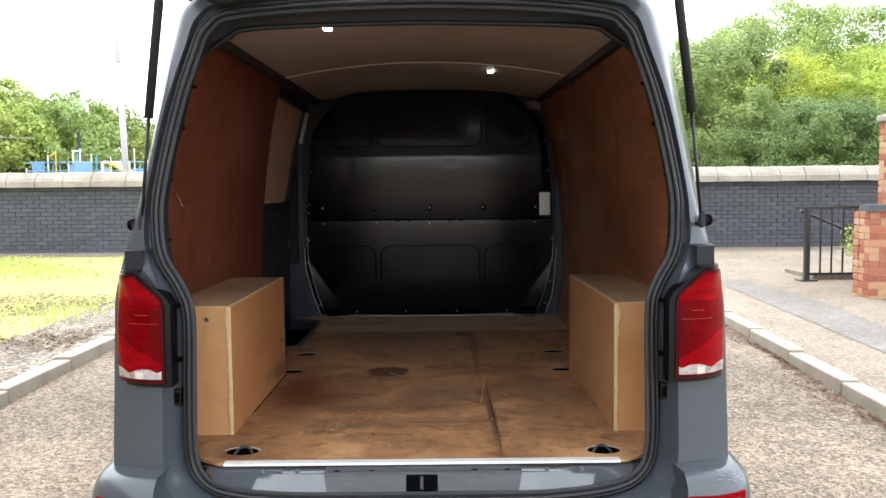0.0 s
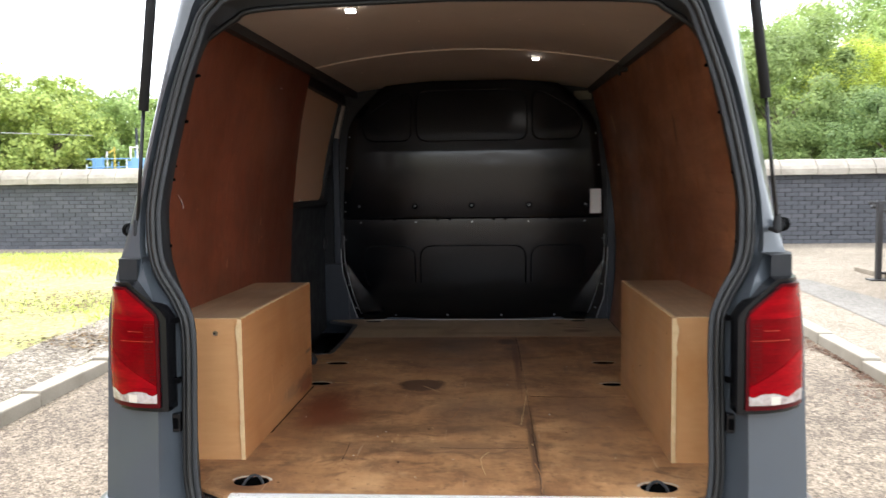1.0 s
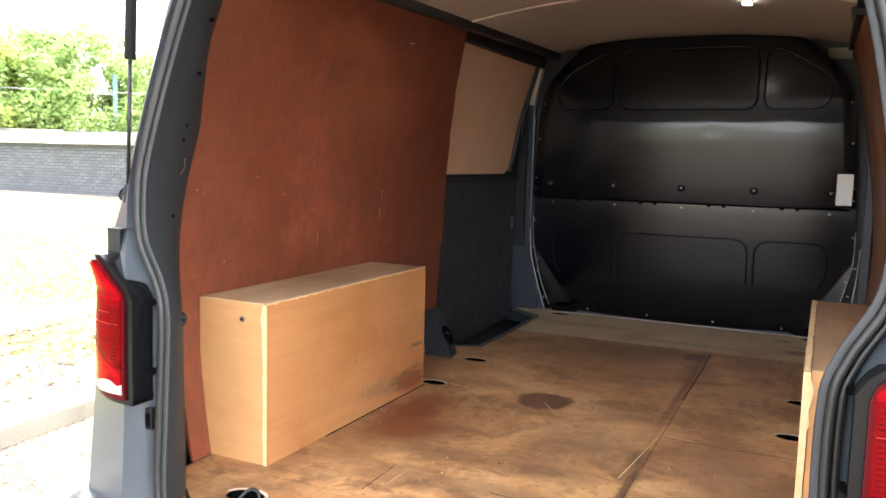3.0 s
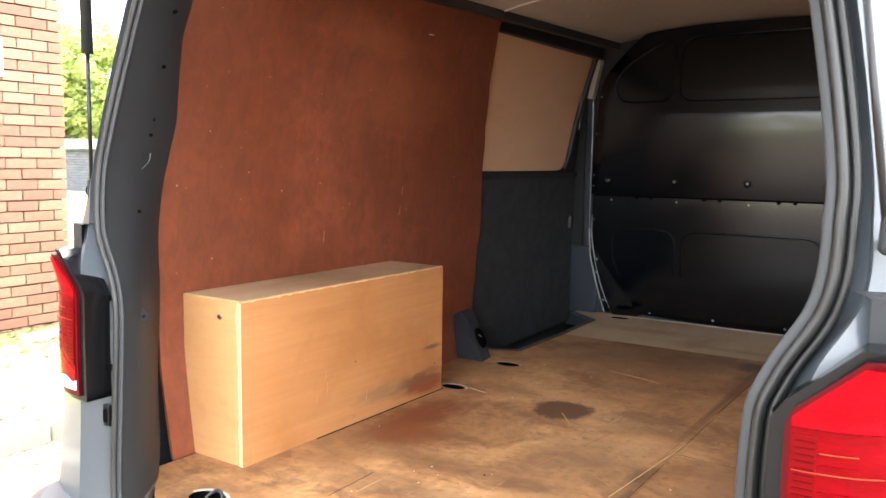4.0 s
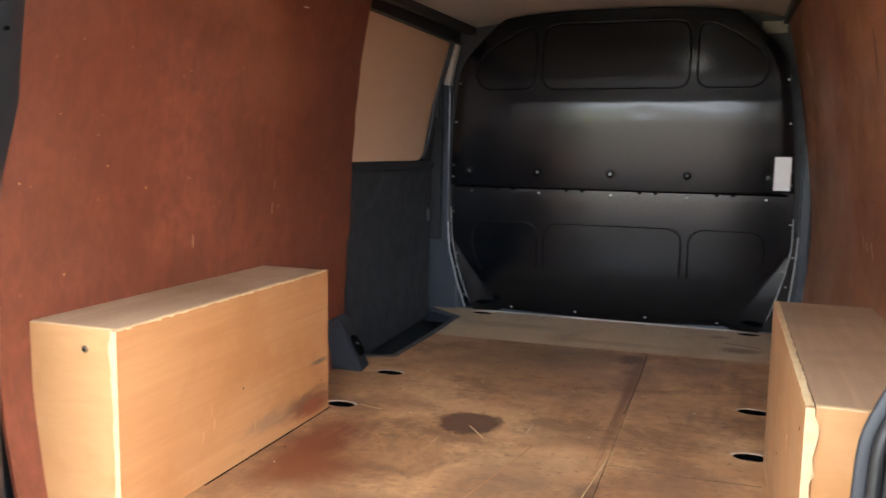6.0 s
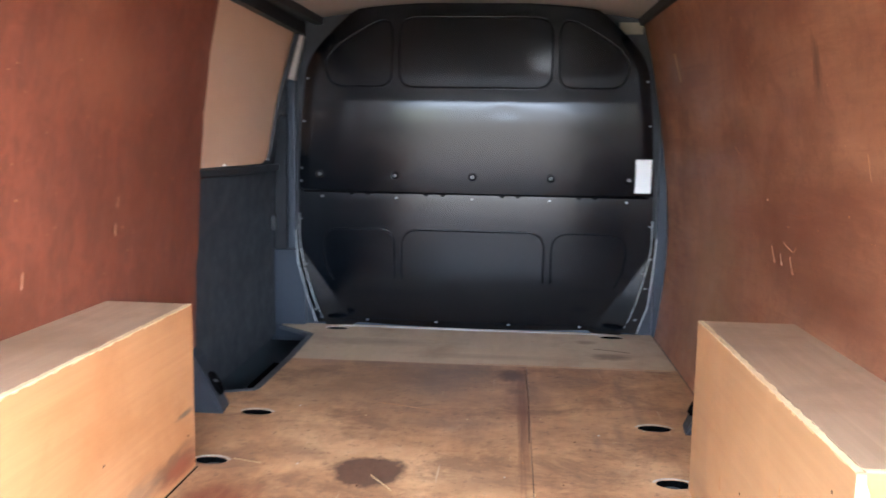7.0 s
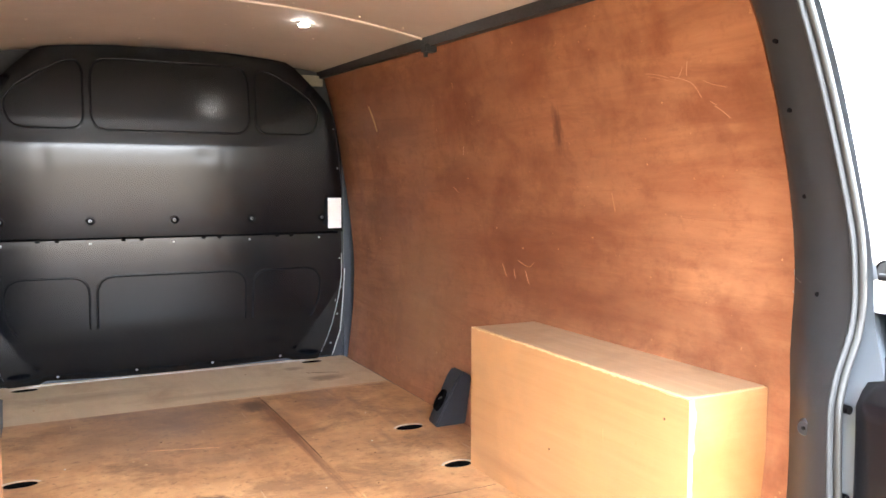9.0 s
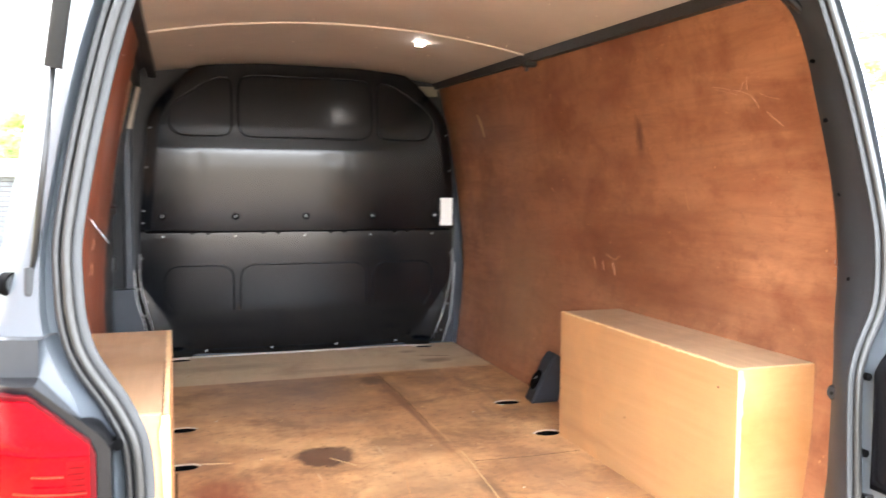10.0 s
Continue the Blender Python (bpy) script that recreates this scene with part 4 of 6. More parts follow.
part("floor_sheet", plate([(.243, -.245), (.60, -.245), (.66, -.203), (.70, -.172), (.76, -.12), (.802, -.085), (.802, 2.004), (.243, 2.0)], [slot(*h) for h in HOLES_R], .575, .584), FLOOR, floor)
part("floor_sheet", plate([(-.668, 1.9915), (.802, 2.0056), (.802, 2.63), (-.86, 2.63), (-.86, 2.518), (-.682, 2.388)], [slot(*h) for h in HOLES_F], .575, .5837), FLOOR_PALE, floor, "paler floor sheet before the bulkhead")
sill = thing("sill_strip", (0, -.25, .564), "aluminium angle along the floor's edge, whitened for its sky reflection", "trim")
part("angle", box(-.578, .578, -.262, -.234, .5845, .5870, bm=box(-.578, .578, -.2625, -.2595, .579, .5865)), ALU, sill)

# ---- tail lamps ----
def tail_lamp(side):
    lamp = new("tail_lamp")
    lamp.parent = van
    tagged(lamp, "tall red tail lamp with clear lower band")

    def surface(z0, z1, grow, back, u1=1.0):
        """A piece of the bowed lamp face; its upper and lower edges may slope."""
        low = z0 if callable(z0) else (lambda u: z0)
        high = z1 if callable(z1) else (lambda u: z1)
        rows = []
        for i in range(15):
            r = []
            for j in range(25):
                u = u1 * j / 24
                z = low(u) + (high(u) - low(u)) * i / 14
                xi = .718 if z < 1.075 else .718 + (z - 1.075) * 1.12
                xi -= grow
                xo = .868 - .09 * max(0.0, z - 1.01)
                if u < .7:
                    x = xi + (xo - xi) * u / .7
                    y = -.352 + .075 * (u / .7) ** 2.6
                else:
                    x = xo + .020 * (u - .7) / .3
                    y = -.280 + .17 * (u - .7) / .3
                lean = .02 * max(0.0, z - .95)
                r.append((side * (x - .35 * back), y + lean + back, z))
            rows.append(r)
        bm = lofted(rows)
        edge = rows[0] + [r[-1] for r in rows[1:]] + rows[-1][::-1][1:] + [r[0] for r in rows[1:-1]][::-1]
        lofted([edge, [(x, y + .06, z) for x, y, z in edge]], True, bm)
        return bm

    def crease(u):
        return .902 + .125 * min(u, .72)

    def clear_top(u):
        return .885 - .012 * math.exp(-((u - .46) / .10) ** 2) - .010 * math.exp(-((u - .05) / .06) ** 2)

    part("upper_lens", surface(1.0625, 1.140, 0, 0), RED, lamp, "glossy red upper lens", True)
    part("middle_lens", surface(crease, 1.0615, 0, .0008), RED_MID, lamp, "deeper red middle lens", True)
    part("lower_lens", surface(lambda u: clear_top(u) + .0008, lambda u: crease(u) - .0012, 0, 0), RED, lamp, "bright red lower lens", True)
    part("clear_lens", surface(.857, clear_top, 0, .001), CLEAR, lamp, "clear reversing band", True)
    part("lens_rim", surface(.845, 1.147, .007, .0025), RED_DARK, lamp, "dark red rim round the lens", True)
    part("housing", surface(.834, 1.158, .023, .009), GLOSS_BLACK, lamp, "black lamp surround", True)
    # warm divider between the two halves of the clear band
    div = [[(side * x, -.3516 + .075 * max((x - .718) / .150, 0) ** 2.6, z) for x in (.770, .778, .787, .795)] for z in (.8575, .866, .877)]
    bm = lofted(div)
    lofted([div[-1], [(x, y + .004, z + .002) for x, y, z in div[-1]]], False, bm)
    part("reflector_divider", bm, BEAD, lamp, "warm tinted divider in the clear band")

    def on_lens(x, z, out=0.0):
        return (side * x, -.3522 - out + .075 * max((x - .718) / .150, 0) ** 2.6 + .02 * max(0, z - .95), z)

    bm = lofted([[on_lens(x, z, .0006) for x in (.722, .72, .732, .746 - (.03 if z < .93 else 0))] for z in (.912, .94, .97, 1.0, 1.03, 1.055)])
    r_ = bmesh.ops.extrude_face_region(bm, geom=list(bm.faces))
    bmesh.ops.translate(bm, vec=(0, .004, 0), verts=[v for v in r_["geom"] if isinstance(v, bmesh.types.BMVert)])
    block = part("reflex_block", bm, RED_BLOCK, lamp, "dark red ribbed block")
    for k in range(17):
        z = .918 + .0081 * k
        pts = [on_lens(x, z, .0012) for x in (.7235, .733, .745 - (.028 if z < .93 else 0))]
        part("rib", sweep(pts, [(-.0011, -.0006), (.0011, -.0006), (.0011, .0006), (-.0011, .0006)]), RED_RIB, block)
    for z, x0, x1, mt in ((1.036, .750, .79, RED_GLINT), (1.012, .721, .815, RED_GLINT), (1.0625, .723, .80, RED_MID), (1.022, .75, .79, RED_MID), (.990, .75, .79, RED_MID), (.976, .75, .79, RED_MID), (.96, .75, .785, RED_MID)):
        pts = [on_lens(x0 + (x1 - x0) * k / 6, z, .001) for k in range(7)]
        part("light_bar", sweep(pts, [(-.001, -.0005), (.001, -.0005), (.001, .0005), (-.001, .0005)]), mt, lamp, "thin amber bar painted as a reflector glint in the lens" if mt is RED_GLINT else "thin red line in the lens")
    return lamp


for s in (-1, 1):
    tail_lamp(s)

# ---- tailgate struts ----
def strut(side):
    st = new("gas_strut")
    st.parent = van
    tagged(st, "black gas strut holding up the tailgate")
    y0 = -.285 if side > 0 else -.247
    a, b, c = Vector((side * .797, y0, 1.278)), Vector((side * .757, y0 - .025, 1.583)), Vector((side * .672, y0 - .085, 2.10))
    part("rod", rod(a, b, .0046), RUBBER, st, "thin black piston rod", True)
    part("tube", rod(b, c, .0125), CAP, st, "black strut tube", True)
    bm = rod(a + Vector((0, 0, -.004)), a + Vector((0, 0, .030)), .0098, .0080, 18)
    bmesh.ops.create_uvsphere(bm, u_segments=18, v_segments=12, radius=.0098, matrix=Matrix.Translation(a - Vector((0, 0, .006))))
    rod(a - Vector((0, 0, .006)), a + Vector((0, .045, -.006)), .0065, .0065, 14, bm)
    smooth_by_angle(part("ball_joint", bm, CAP, st, "black ball joint"), 50)


for s in (-1, 1):
    strut(s)
gate = new("tailgate")
gate.parent = van
tagged(gate, "raised grey tailgate above the opening")
m = Matrix.Translation((0, -.16, 2.03)) @ Euler((radians(-8), 0, 0)).to_matrix().to_4x4()
bm = plate([(-.74, -1.32), (.74, -1.32), (.74, 0), (-.74, 0)], [[(-.58, -.86), (.58, -.86), (.60, -.10), (-.60, -.10)]], -.02, .05)
bmesh.ops.transform(bm, matrix=m, verts=bm.verts)
part("gate_panel", bm, PAINT, gate)
part("window_pane", box(-.62, .62, -.89, -.07, .052, .056, m=m), GLASS, gate, "tinted tailgate window")
part("gate_trim", box(-.66, .66, -1.27, -.90, -.035, -.022, .006, m=m), TRIM, gate, "black inner trim")

for sx in (-1, 1):
    for y in (.75, 3.75):
        w = new("wheel")
        w.parent = van
        z = ground_z(y) + .335
        part("tyre", rod((sx * .66, y, z), (sx * .86, y, z), .335, sides=36), RUBBER, w)
        part("rim", rod((sx * .80, y, z), (sx * .865, y, z), .21, sides=30), ALU, w)

# ceiling lamps
for x, y in ((-.335, .36), (.325, 1.62)):
    z = ceil_z(x, y)
    lp = thing("ceiling_lamp", (x, y, z), "small lit oblong ceiling lamp", "lamp", "ceiling lamps")
    part("case", box(x - .019, x + .019, y - .019, y + .019, z - .006, z + .004, .003), LED_CASE, lp)
    part("lens", box(x - .015, x + .015, y - .015, y + .015, z - .014, z - .0065, .003), LED, lp)


# ---- rear bumper, sill and opening details ----
bumper = new("rear_bumper")
bumper.parent = van
tagged(bumper, "grey rear bumper with red reflectors")
for s in (-1, 1):
    rows = []
    for z, out, back in ((.30, .0, .02), (.42, .012, .0), (.53, .010, .0), (.552, .007, .005), (.572, .0, .013), (.586, -.009, .025), (.595, -.019, .038), (.599, -.03, .052)):
        rows.append([(s * (.718 if z > .54 else .70), -.455 + back, z), (s * .80, -.45 + back, z), (s * (.885 + out), -.40 + back, z), (s * (.922 + out), -.30 + back * .5, z), (s * (.932 + out), -.05, z)])
    rows = [smoothed(row, 5) for row in rows]
    bm = lofted(rows)
    lofted([rows[-1], [(x * .985, y + .07, z + .003) for x, y, z in rows[-1]]], False, bm)
    lofted([[r[0] for r in rows], [(r[0][0] - s * .004, r[0][1] + .13, r[0][2]) for r in rows]], False, bm)
    smooth_by_angle(part("bumper_corner", bm, PAINT, bumper, "painted bumper corner with worn top"), 40)
    part("reflector", sweep([(s * .71, -.4585, .535), (s * .80, -.4535, .535), (s * .885, -.407, .535)], [(-.004, -.014), (.004, -.014), (.004, .014), (-.004, .014)]), RED, bumper, "red reflector strip")
scuffs = random.Random(9)
for k in range(110):
    x, y = scuffs.uniform(.725, .87), scuffs.uniform(-.432, -.395)
    a, d = scuffs.uniform(0, 6.28), scuffs.uniform(.003, .012)
    z = .5965 - (y + .405) * -.55
    part("scuff", sweep([(x, y, z + .0012), (x + d * math.cos(a), y + .3 * d * math.sin(a), z + .0012 + .16 * d * math.sin(a))], [(-.00045, -.0004), (.00045, -.0004), (.00045, .0004), (-.00045, .0004)]), SCUFF, bumper, "pale scrape through the paint")
part("bumper_centre", box(-.70, .70, -.47, -.40, .30, .485, .012), GREY_TRIM, bumper, "dark plastic bumper step")

cover_line = [(-.262, .5755), (-.300, .571), (-.306, .564), (-.331, .526), (-.336, .519)]
rows = [[(-.28 + (.012 if k > 2 else 0), y, z) for k, (y, z) in enumerate(cover_line)], [(.285 - (.012 if k > 2 else 0), y, z) for k, (y, z) in enumerate(cover_line)]]
bm = lofted(rows)
for r in rows:
    lofted([r, [(x, y + .004, z - .012) for x, y, z in r]], False, bm)
part("sill_cover", bm, COVER, van, "scuffed grey plastic sill cover")
latch = new("tailgate_latch")
latch.parent = van
tagged(latch, "black latch well with steel striker")
m_l = Matrix.Translation((0, -.3190, .5445)) @ Euler((radians(56.7), 0, 0)).to_matrix().to_4x4()
part("well", box(-.045, .045, -.024, .024, -.006, .0022, .002, m=m_l), HOLE, latch)
part("striker", box(-.005, .004, -.018, .018, .002, .0045, .001, m=m_l), GREY_TRIM, latch, "dull steel striker")
for x in (-.245, -.145, .15, .245):
    part("rib", box(x - .008, x + .008, -.294, -.288, .5715, .5735, .0004), HOLE, van)
for x in (-.46, -.36, .36, .46):
    part("sill_bolt", rod((x, -.279, .562), (x, -.279, .5730), .009, .006), PAINT, van)
for s in (-1, 1):
    gx, gy, _ = rear(s * .6875, -.30, .79)
    part("gate_guide", box(gx - .0115, gx + .0115, gy - .009, gy + .020, .768, .818, .004), GLOSS_BLACK, van, "black guide block")
    part("guide_slot", box(gx - .0065, gx + .0065, gy - .011, gy - .0088, .778, .806, .002), HOLE, van)
    for z in (1.055, .90):
        part("stop_button", rod(rear(s * .681, -.300, z), rear(s * .681, -.27, z), .0075), HOLE, van, "black rubber stop")
    rows = [[(s * x, y, z) for x, y in ((.785, -.283), (.84, -.268), (.862, -.20), (.872, -.10))] for z in (1.135, 1.21)]
    bm = lofted(rows)
    lofted([rows[1], [(x * .97, y + .03, z + .004) for x, y, z in rows[1]]], False, bm)
    part("lamp_cap", bm, CAP, van, "black plastic cap above the lamp")
    py = -.236 if s > 0 else -.228
    part("ball_plate", rod((s * .819, py + .0, 1.282), (s * .834, py + .012, 1.282), .0145, sides=24), PAINT_IN, van, "round grey plug by the strut")
    part("plug_rim", rod((s * .8205, py + .0012, 1.282), (s * .834, py + .012, 1.282), .0172, sides=24), HOLE, van, "dark rim round the plug")
    # holes, grommets and rubs on the inner pillar
    for x, y, z in ((.674, -.118, 1.69), (.7085, -.125, 1.568), (.742, -.128, 1.448), (.745, -.133, 1.412), (.745, -.165, 1.235)):
        d = Vector((-s * .93, -.36, 0)).normalized()
        c = Vector(rear(s * x, y - (.018 if s > 0 else 0), z))
        part("pillar_hole", rod(c - d * .012, c + d * .0045, .0042, sides=10), HOLE, van)
    c, d = Vector(rear(s * .669, -.222, 1.005)), Vector((-s * .99, -.1, 0))
    part("grommet", rod(c, c + d * .006, .017, .012, sides=18), PAINT_IN, van, "round pressed grommet")
    part("grommet_hole", rod(c, c + d * .0075, .0035, sides=10), HOLE, van)
half_mid = smoothed([OPEN_MID[k] for k in range(12, 16)], 8)
half_mid = [(x + .018 * max(0, 1 - i / 9) ** 2, y, z + .012 * max(0, 1 - i / 9) ** 2) for i, (x, y, z) in enumerate(half_mid)]
line = [(-x, y + .004, z - .002) for x, y, z in half_mid] + [(x, y + .004, z - .002) for x, y, z in half_mid[::-1][1:]]
part("header_trim", sweep(line, [(-.006, -.008), (.006, -.008), (.006, .008), (-.006, .008)], up=(0, 1, 0)), RUBBER, van, "black edging under the header", True)
hose = smoothed([(-.62, -.24, 1.955), (-.585, -.245, 1.925), (-.53, -.25, 1.913), (-.48, -.255, 1.925), (-.44, -.27, 1.965)], 10)
bm = bmesh.new()
for i in range(0, len(hose) - 1):
    rod(hose[i], hose[i + 1], .013 if i % 2 else .0165, sides=12, bm=bm)
part("wiring_hose", bm, RUBBER, van, "ribbed black wiring hose to the tailgate")
for x in (-.42, .42):
    part("hinge", box(x - .035, x + .035, -.215, -.12, 1.955, 2.01, .006), PAINT, van, "grey tailgate hinge")


# ---- fixings, marks and wear inside ----
def mark_line(name, pts, width, material, parent, label="", up=(0, 0, 1)):
    w = width / 2
    return part(name, sweep(pts, [(-w, -.0005), (w, -.0005), (w * .6, .0005), (-w * .6, .0005)], up=up), material, parent, label)


def stud(parent, at, d, r, h, material, name="screw"):
    a, d = Vector(at), Vector(d).normalized()
    return part(name, rod(a - d * .002, a + d * h, r, r * .75, sides=10), material, parent)


for x in (-.664, -.335, -.003, .328, .655):
    y = bulk_y(x, 1.275, BULK_YU)
    stud(bulkhead, (x, y - .001, 1.275), (0, -1, 0), .0165, .0015, HOLE, "bolt_cup")
    ring = [(x + .0175 * math.cos(a), y - .0025, 1.275 + .0175 * math.sin(a)) for a in np.linspace(0, 2 * math.pi, 20, endpoint=False)]
    part("cup_rim", sweep(ring, circle(.0022, 6), True, up=(0, 1, 0)), SATIN, bulkhead, "", True)
    stud(bulkhead, (x, y - .001, 1.275), (0, -1, 0), .0075, .007, DULL_ZINC, "bolt_head")
    stud(bulkhead, (x, y - .008, 1.275), (0, -1, 0), .004, .001, HOLE, "bolt_socket")
    y = bulk_y(x, 1.178, BULK_Y)
    stud(bulkhead, (x, y, 1.178), (0, -1, 0), .0055, .004, DULL_ZINC)
for x in (-.532, -.46, -.205, -.133, .125, .193, .453, .52):
    y = bulk_y(x, 1.19, BULK_Y)
    part("slot", box(x - .0085, x + .0085, y - .0015, y + .004, 1.186, 1.203), HOLE, bulkhead)
for x in (-.474, -.159, .167, .484):
    stud(bulkhead, (x, bulk_y(x, .612, BULK_Y), .612), (0, -1, 0), .0065, .004, DULL_ZINC)
for s in (-1, 1):
    for z in (1.30, 1.245, 1.075, .87, 1.5, 1.68):
        w = eased(BULK_W, z) - .012
        stud(bulkhead, (s * w, bulk_y(s * w, z, BULK_YU if z > 1.21 else BULK_Y), z), (0, -1, 0), .005, .004, DULL_ZINC)
part("floor_bead", box(-.60, .60, 2.568, 2.571, .5835, .5858), BRIGHT_EDGE, bulkhead, "dull metal bead along the floor")
# added black strip: shade under the upper panel's lower edge, put in as colour
part("joint_shade_strip", box(-.735, .735, 2.470, 2.512, 1.1965, 1.2045), HOLE, bulkhead, "black strip for the shade in the joint between the panels")
label = thing("white_label", (.705, 2.44, 1.22), "blank white card stuck on the black bulkhead", "label")
part("card", box(.676, .741, 2.436, 2.4375, 1.223, 1.363, m=None), LABEL, label)

# door fixings, frame and the pale gap at its top corner
stud(door, (door_x(1.322) + .006, 1.892, 1.322), (1, 0, 0), .007, .004, CHROME)
part("frame_rail", box(-.893, -.868, 1.30, 2.55, 1.283, 1.312, .006), TRIM, door, "black rail under the window")
rows = smoothed([(door_x(z) + .006, window_edge(z) + .016, z) for z in (1.33, 1.40, 1.5, 1.6, 1.75, 1.88)], 4)
part("frame_post", sweep(rows, [(-.008, -.016), (.008, -.016), (.008, .016), (-.008, .016)], up=(1, 0, 0)), TRIM, door, "black window post", True)
part("top_rail", sweep([(-.772, y, 1.905) for y in (1.35, 1.9, 2.56)], [(-.02, -.03), (.02, -.03), (.02, .02), (-.02, .02)]), TRIM, door, "black rail above the window")
part("pale_strip", sweep([(-.806, 2.545, 1.68), (-.790, 2.545, 1.76), (-.765, 2.545, 1.87)], [(-.020, -.014), (.020, -.014), (.020, .014), (-.020, .014)], up=(1, 0, 0)), BEAD, van, "pale bare strip by the door frame")
part("door_post", box(-.905, -.836, 2.556, 2.60, .93, 1.90, .004), CAP, van, "dark post between door and bulkhead")
part("post_strip", box(-.835, -.796, 2.560, 2.60, .93, 1.90, .006), POST_PAINT, van, "narrow blue-grey body strip")
part("post_foot", box(-.905, -.755, 2.562, 2.598, .584, .928, .003), POST_PAINT, van, "blue-grey foot of the door post")
for z, y in ((1.19, 1.44), (1.22, 1.43)):
    stud(door, (door_x(z) + .002, y + .03, z), (1, 0, 0), .010, .004, LED_CASE, "door_clip")
part("door_catch", box(-.905, -.872, 2.49, 2.53, 1.02, 1.09, .008), TRIM, door, "black door catch")
part("door_latch", box(-.872, -.828, 2.47, 2.515, 1.52, 1.66, .010), TRIM, door, "black latch cover")
# step well beside the door
well = new("step_well")
well.parent = van
tagged(well, "step well beside the sliding door, floor coloured dark for its shade")
# well floor coloured near black for the shade down there
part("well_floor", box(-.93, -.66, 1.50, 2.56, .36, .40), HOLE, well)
for line in ([(-.806, 1.527, .5842), (-.672, 1.578, .5848)], [(-.672, 1.578, .5848), (-.671, 2.0, .5852), (-.685, 2.386, .5852)], [(-.685, 2.386, .5852), (-.86, 2.520, .5852)]):
    part("well_edge", sweep(line, [(-.011, -.012), (.011, -.012), (.011, .0015), (-.011, .0015)]), STEEL_DARK, well, "dull grey metal edge of the step well")

# pillar feet with oval eyes
for s in (-1, 1):
    foot = thing("pillar_foot", (s * .76, 1.37, .584), "dark blue-grey plastic pillar foot with oval eye", "trim", "pillar feet")
    prof = [(.685, .586), (.830, .586), (.830, .752), (.792, .775), (.770, .75)]
    rows = [[(s * x, 1.315, z) for x, z in prof], [(s * (x + (.012 if z < .6 else .004)), 1.405, z * 1.0) for x, z in prof]]
    bm = lofted(rows, True)
    for ring in (0, 1):
        bm.verts.ensure_lookup_table()
        bm.faces.new([bm.verts[ring * 5 + k] for k in range(5)])
    bmesh.ops.bevel(bm, geom=list(bm.edges), offset=.006, segments=2, affect="EDGES")
    part("foot_cover", bm, GREY_TRIM, foot)
    c, d = Vector((s * .732, 1.365, .667)), Vector((-s * .86, .1, .5)).normalized()
    q = d.to_track_quat("Z", "Y").to_matrix().to_4x4()
    bm = bmesh.new()
    bmesh.ops.create_cone(bm, cap_ends=True, segments=22, radius1=.034, radius2=.030, depth=.016, matrix=Matrix.Translation(c + d * .004) @ q @ Matrix.Diagonal((.75, 1.25, 1, 1)))
    part("eye", bm, HOLE, foot, "black oval eye")
    part("eye_bar", rod(c + d * .010 + Vector((0, -.02, .012)), c + d * .010 + Vector((0, .02, -.012)), .0025), CHROME, foot)

# lashing points in the floor's openings
for hx, hy, rx, ry in HOLES_L + HOLES_R + HOLES_F:
    ring = thing("lashing_ring", (hx, hy, .533), "black steel lashing ring in a floor opening", "lashing ring", "lashing rings")
    # bottom and collar coloured near black for the shade in the opening
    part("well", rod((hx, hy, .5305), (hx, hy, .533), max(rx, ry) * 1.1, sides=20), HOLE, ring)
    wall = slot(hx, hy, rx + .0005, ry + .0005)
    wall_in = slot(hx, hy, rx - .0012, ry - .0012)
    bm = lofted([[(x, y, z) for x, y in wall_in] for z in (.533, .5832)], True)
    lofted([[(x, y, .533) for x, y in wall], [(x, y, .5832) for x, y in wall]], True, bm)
    part("collar", bm, HOLE, ring, "inner wall coloured black for the shade in the opening")
    big = ry > .03
    pts = [(hx + .031 * math.cos(a), hy + (.018 + .012 * big) * math.sin(a) + .004, .553 + (.036 if big else .012) * max(0, math.sin(a))) for a in np.linspace(0, 2 * math.pi, 20, endpoint=False)]
    part("loop", sweep(pts, circle(.0042, 8), True), TRIM, ring, "", True)
    rim = [(hx + (rx + .004) * math.cos(a), hy + (ry + .005) * math.sin(a), .585) for a in np.linspace(.15, math.pi - .1, 14)]
    mark_line("raw_edge", rim, .008, BEAD, floor, "pale splintered rim")

# joints, gouges and splinters in the floor
mark_line("joint_bead", [(x, 2.002 + .0085 * (x + .02), .5862) for x in np.linspace(.05, .80, 5)], .004, SCRATCH, floor, "pale edge at the joint")
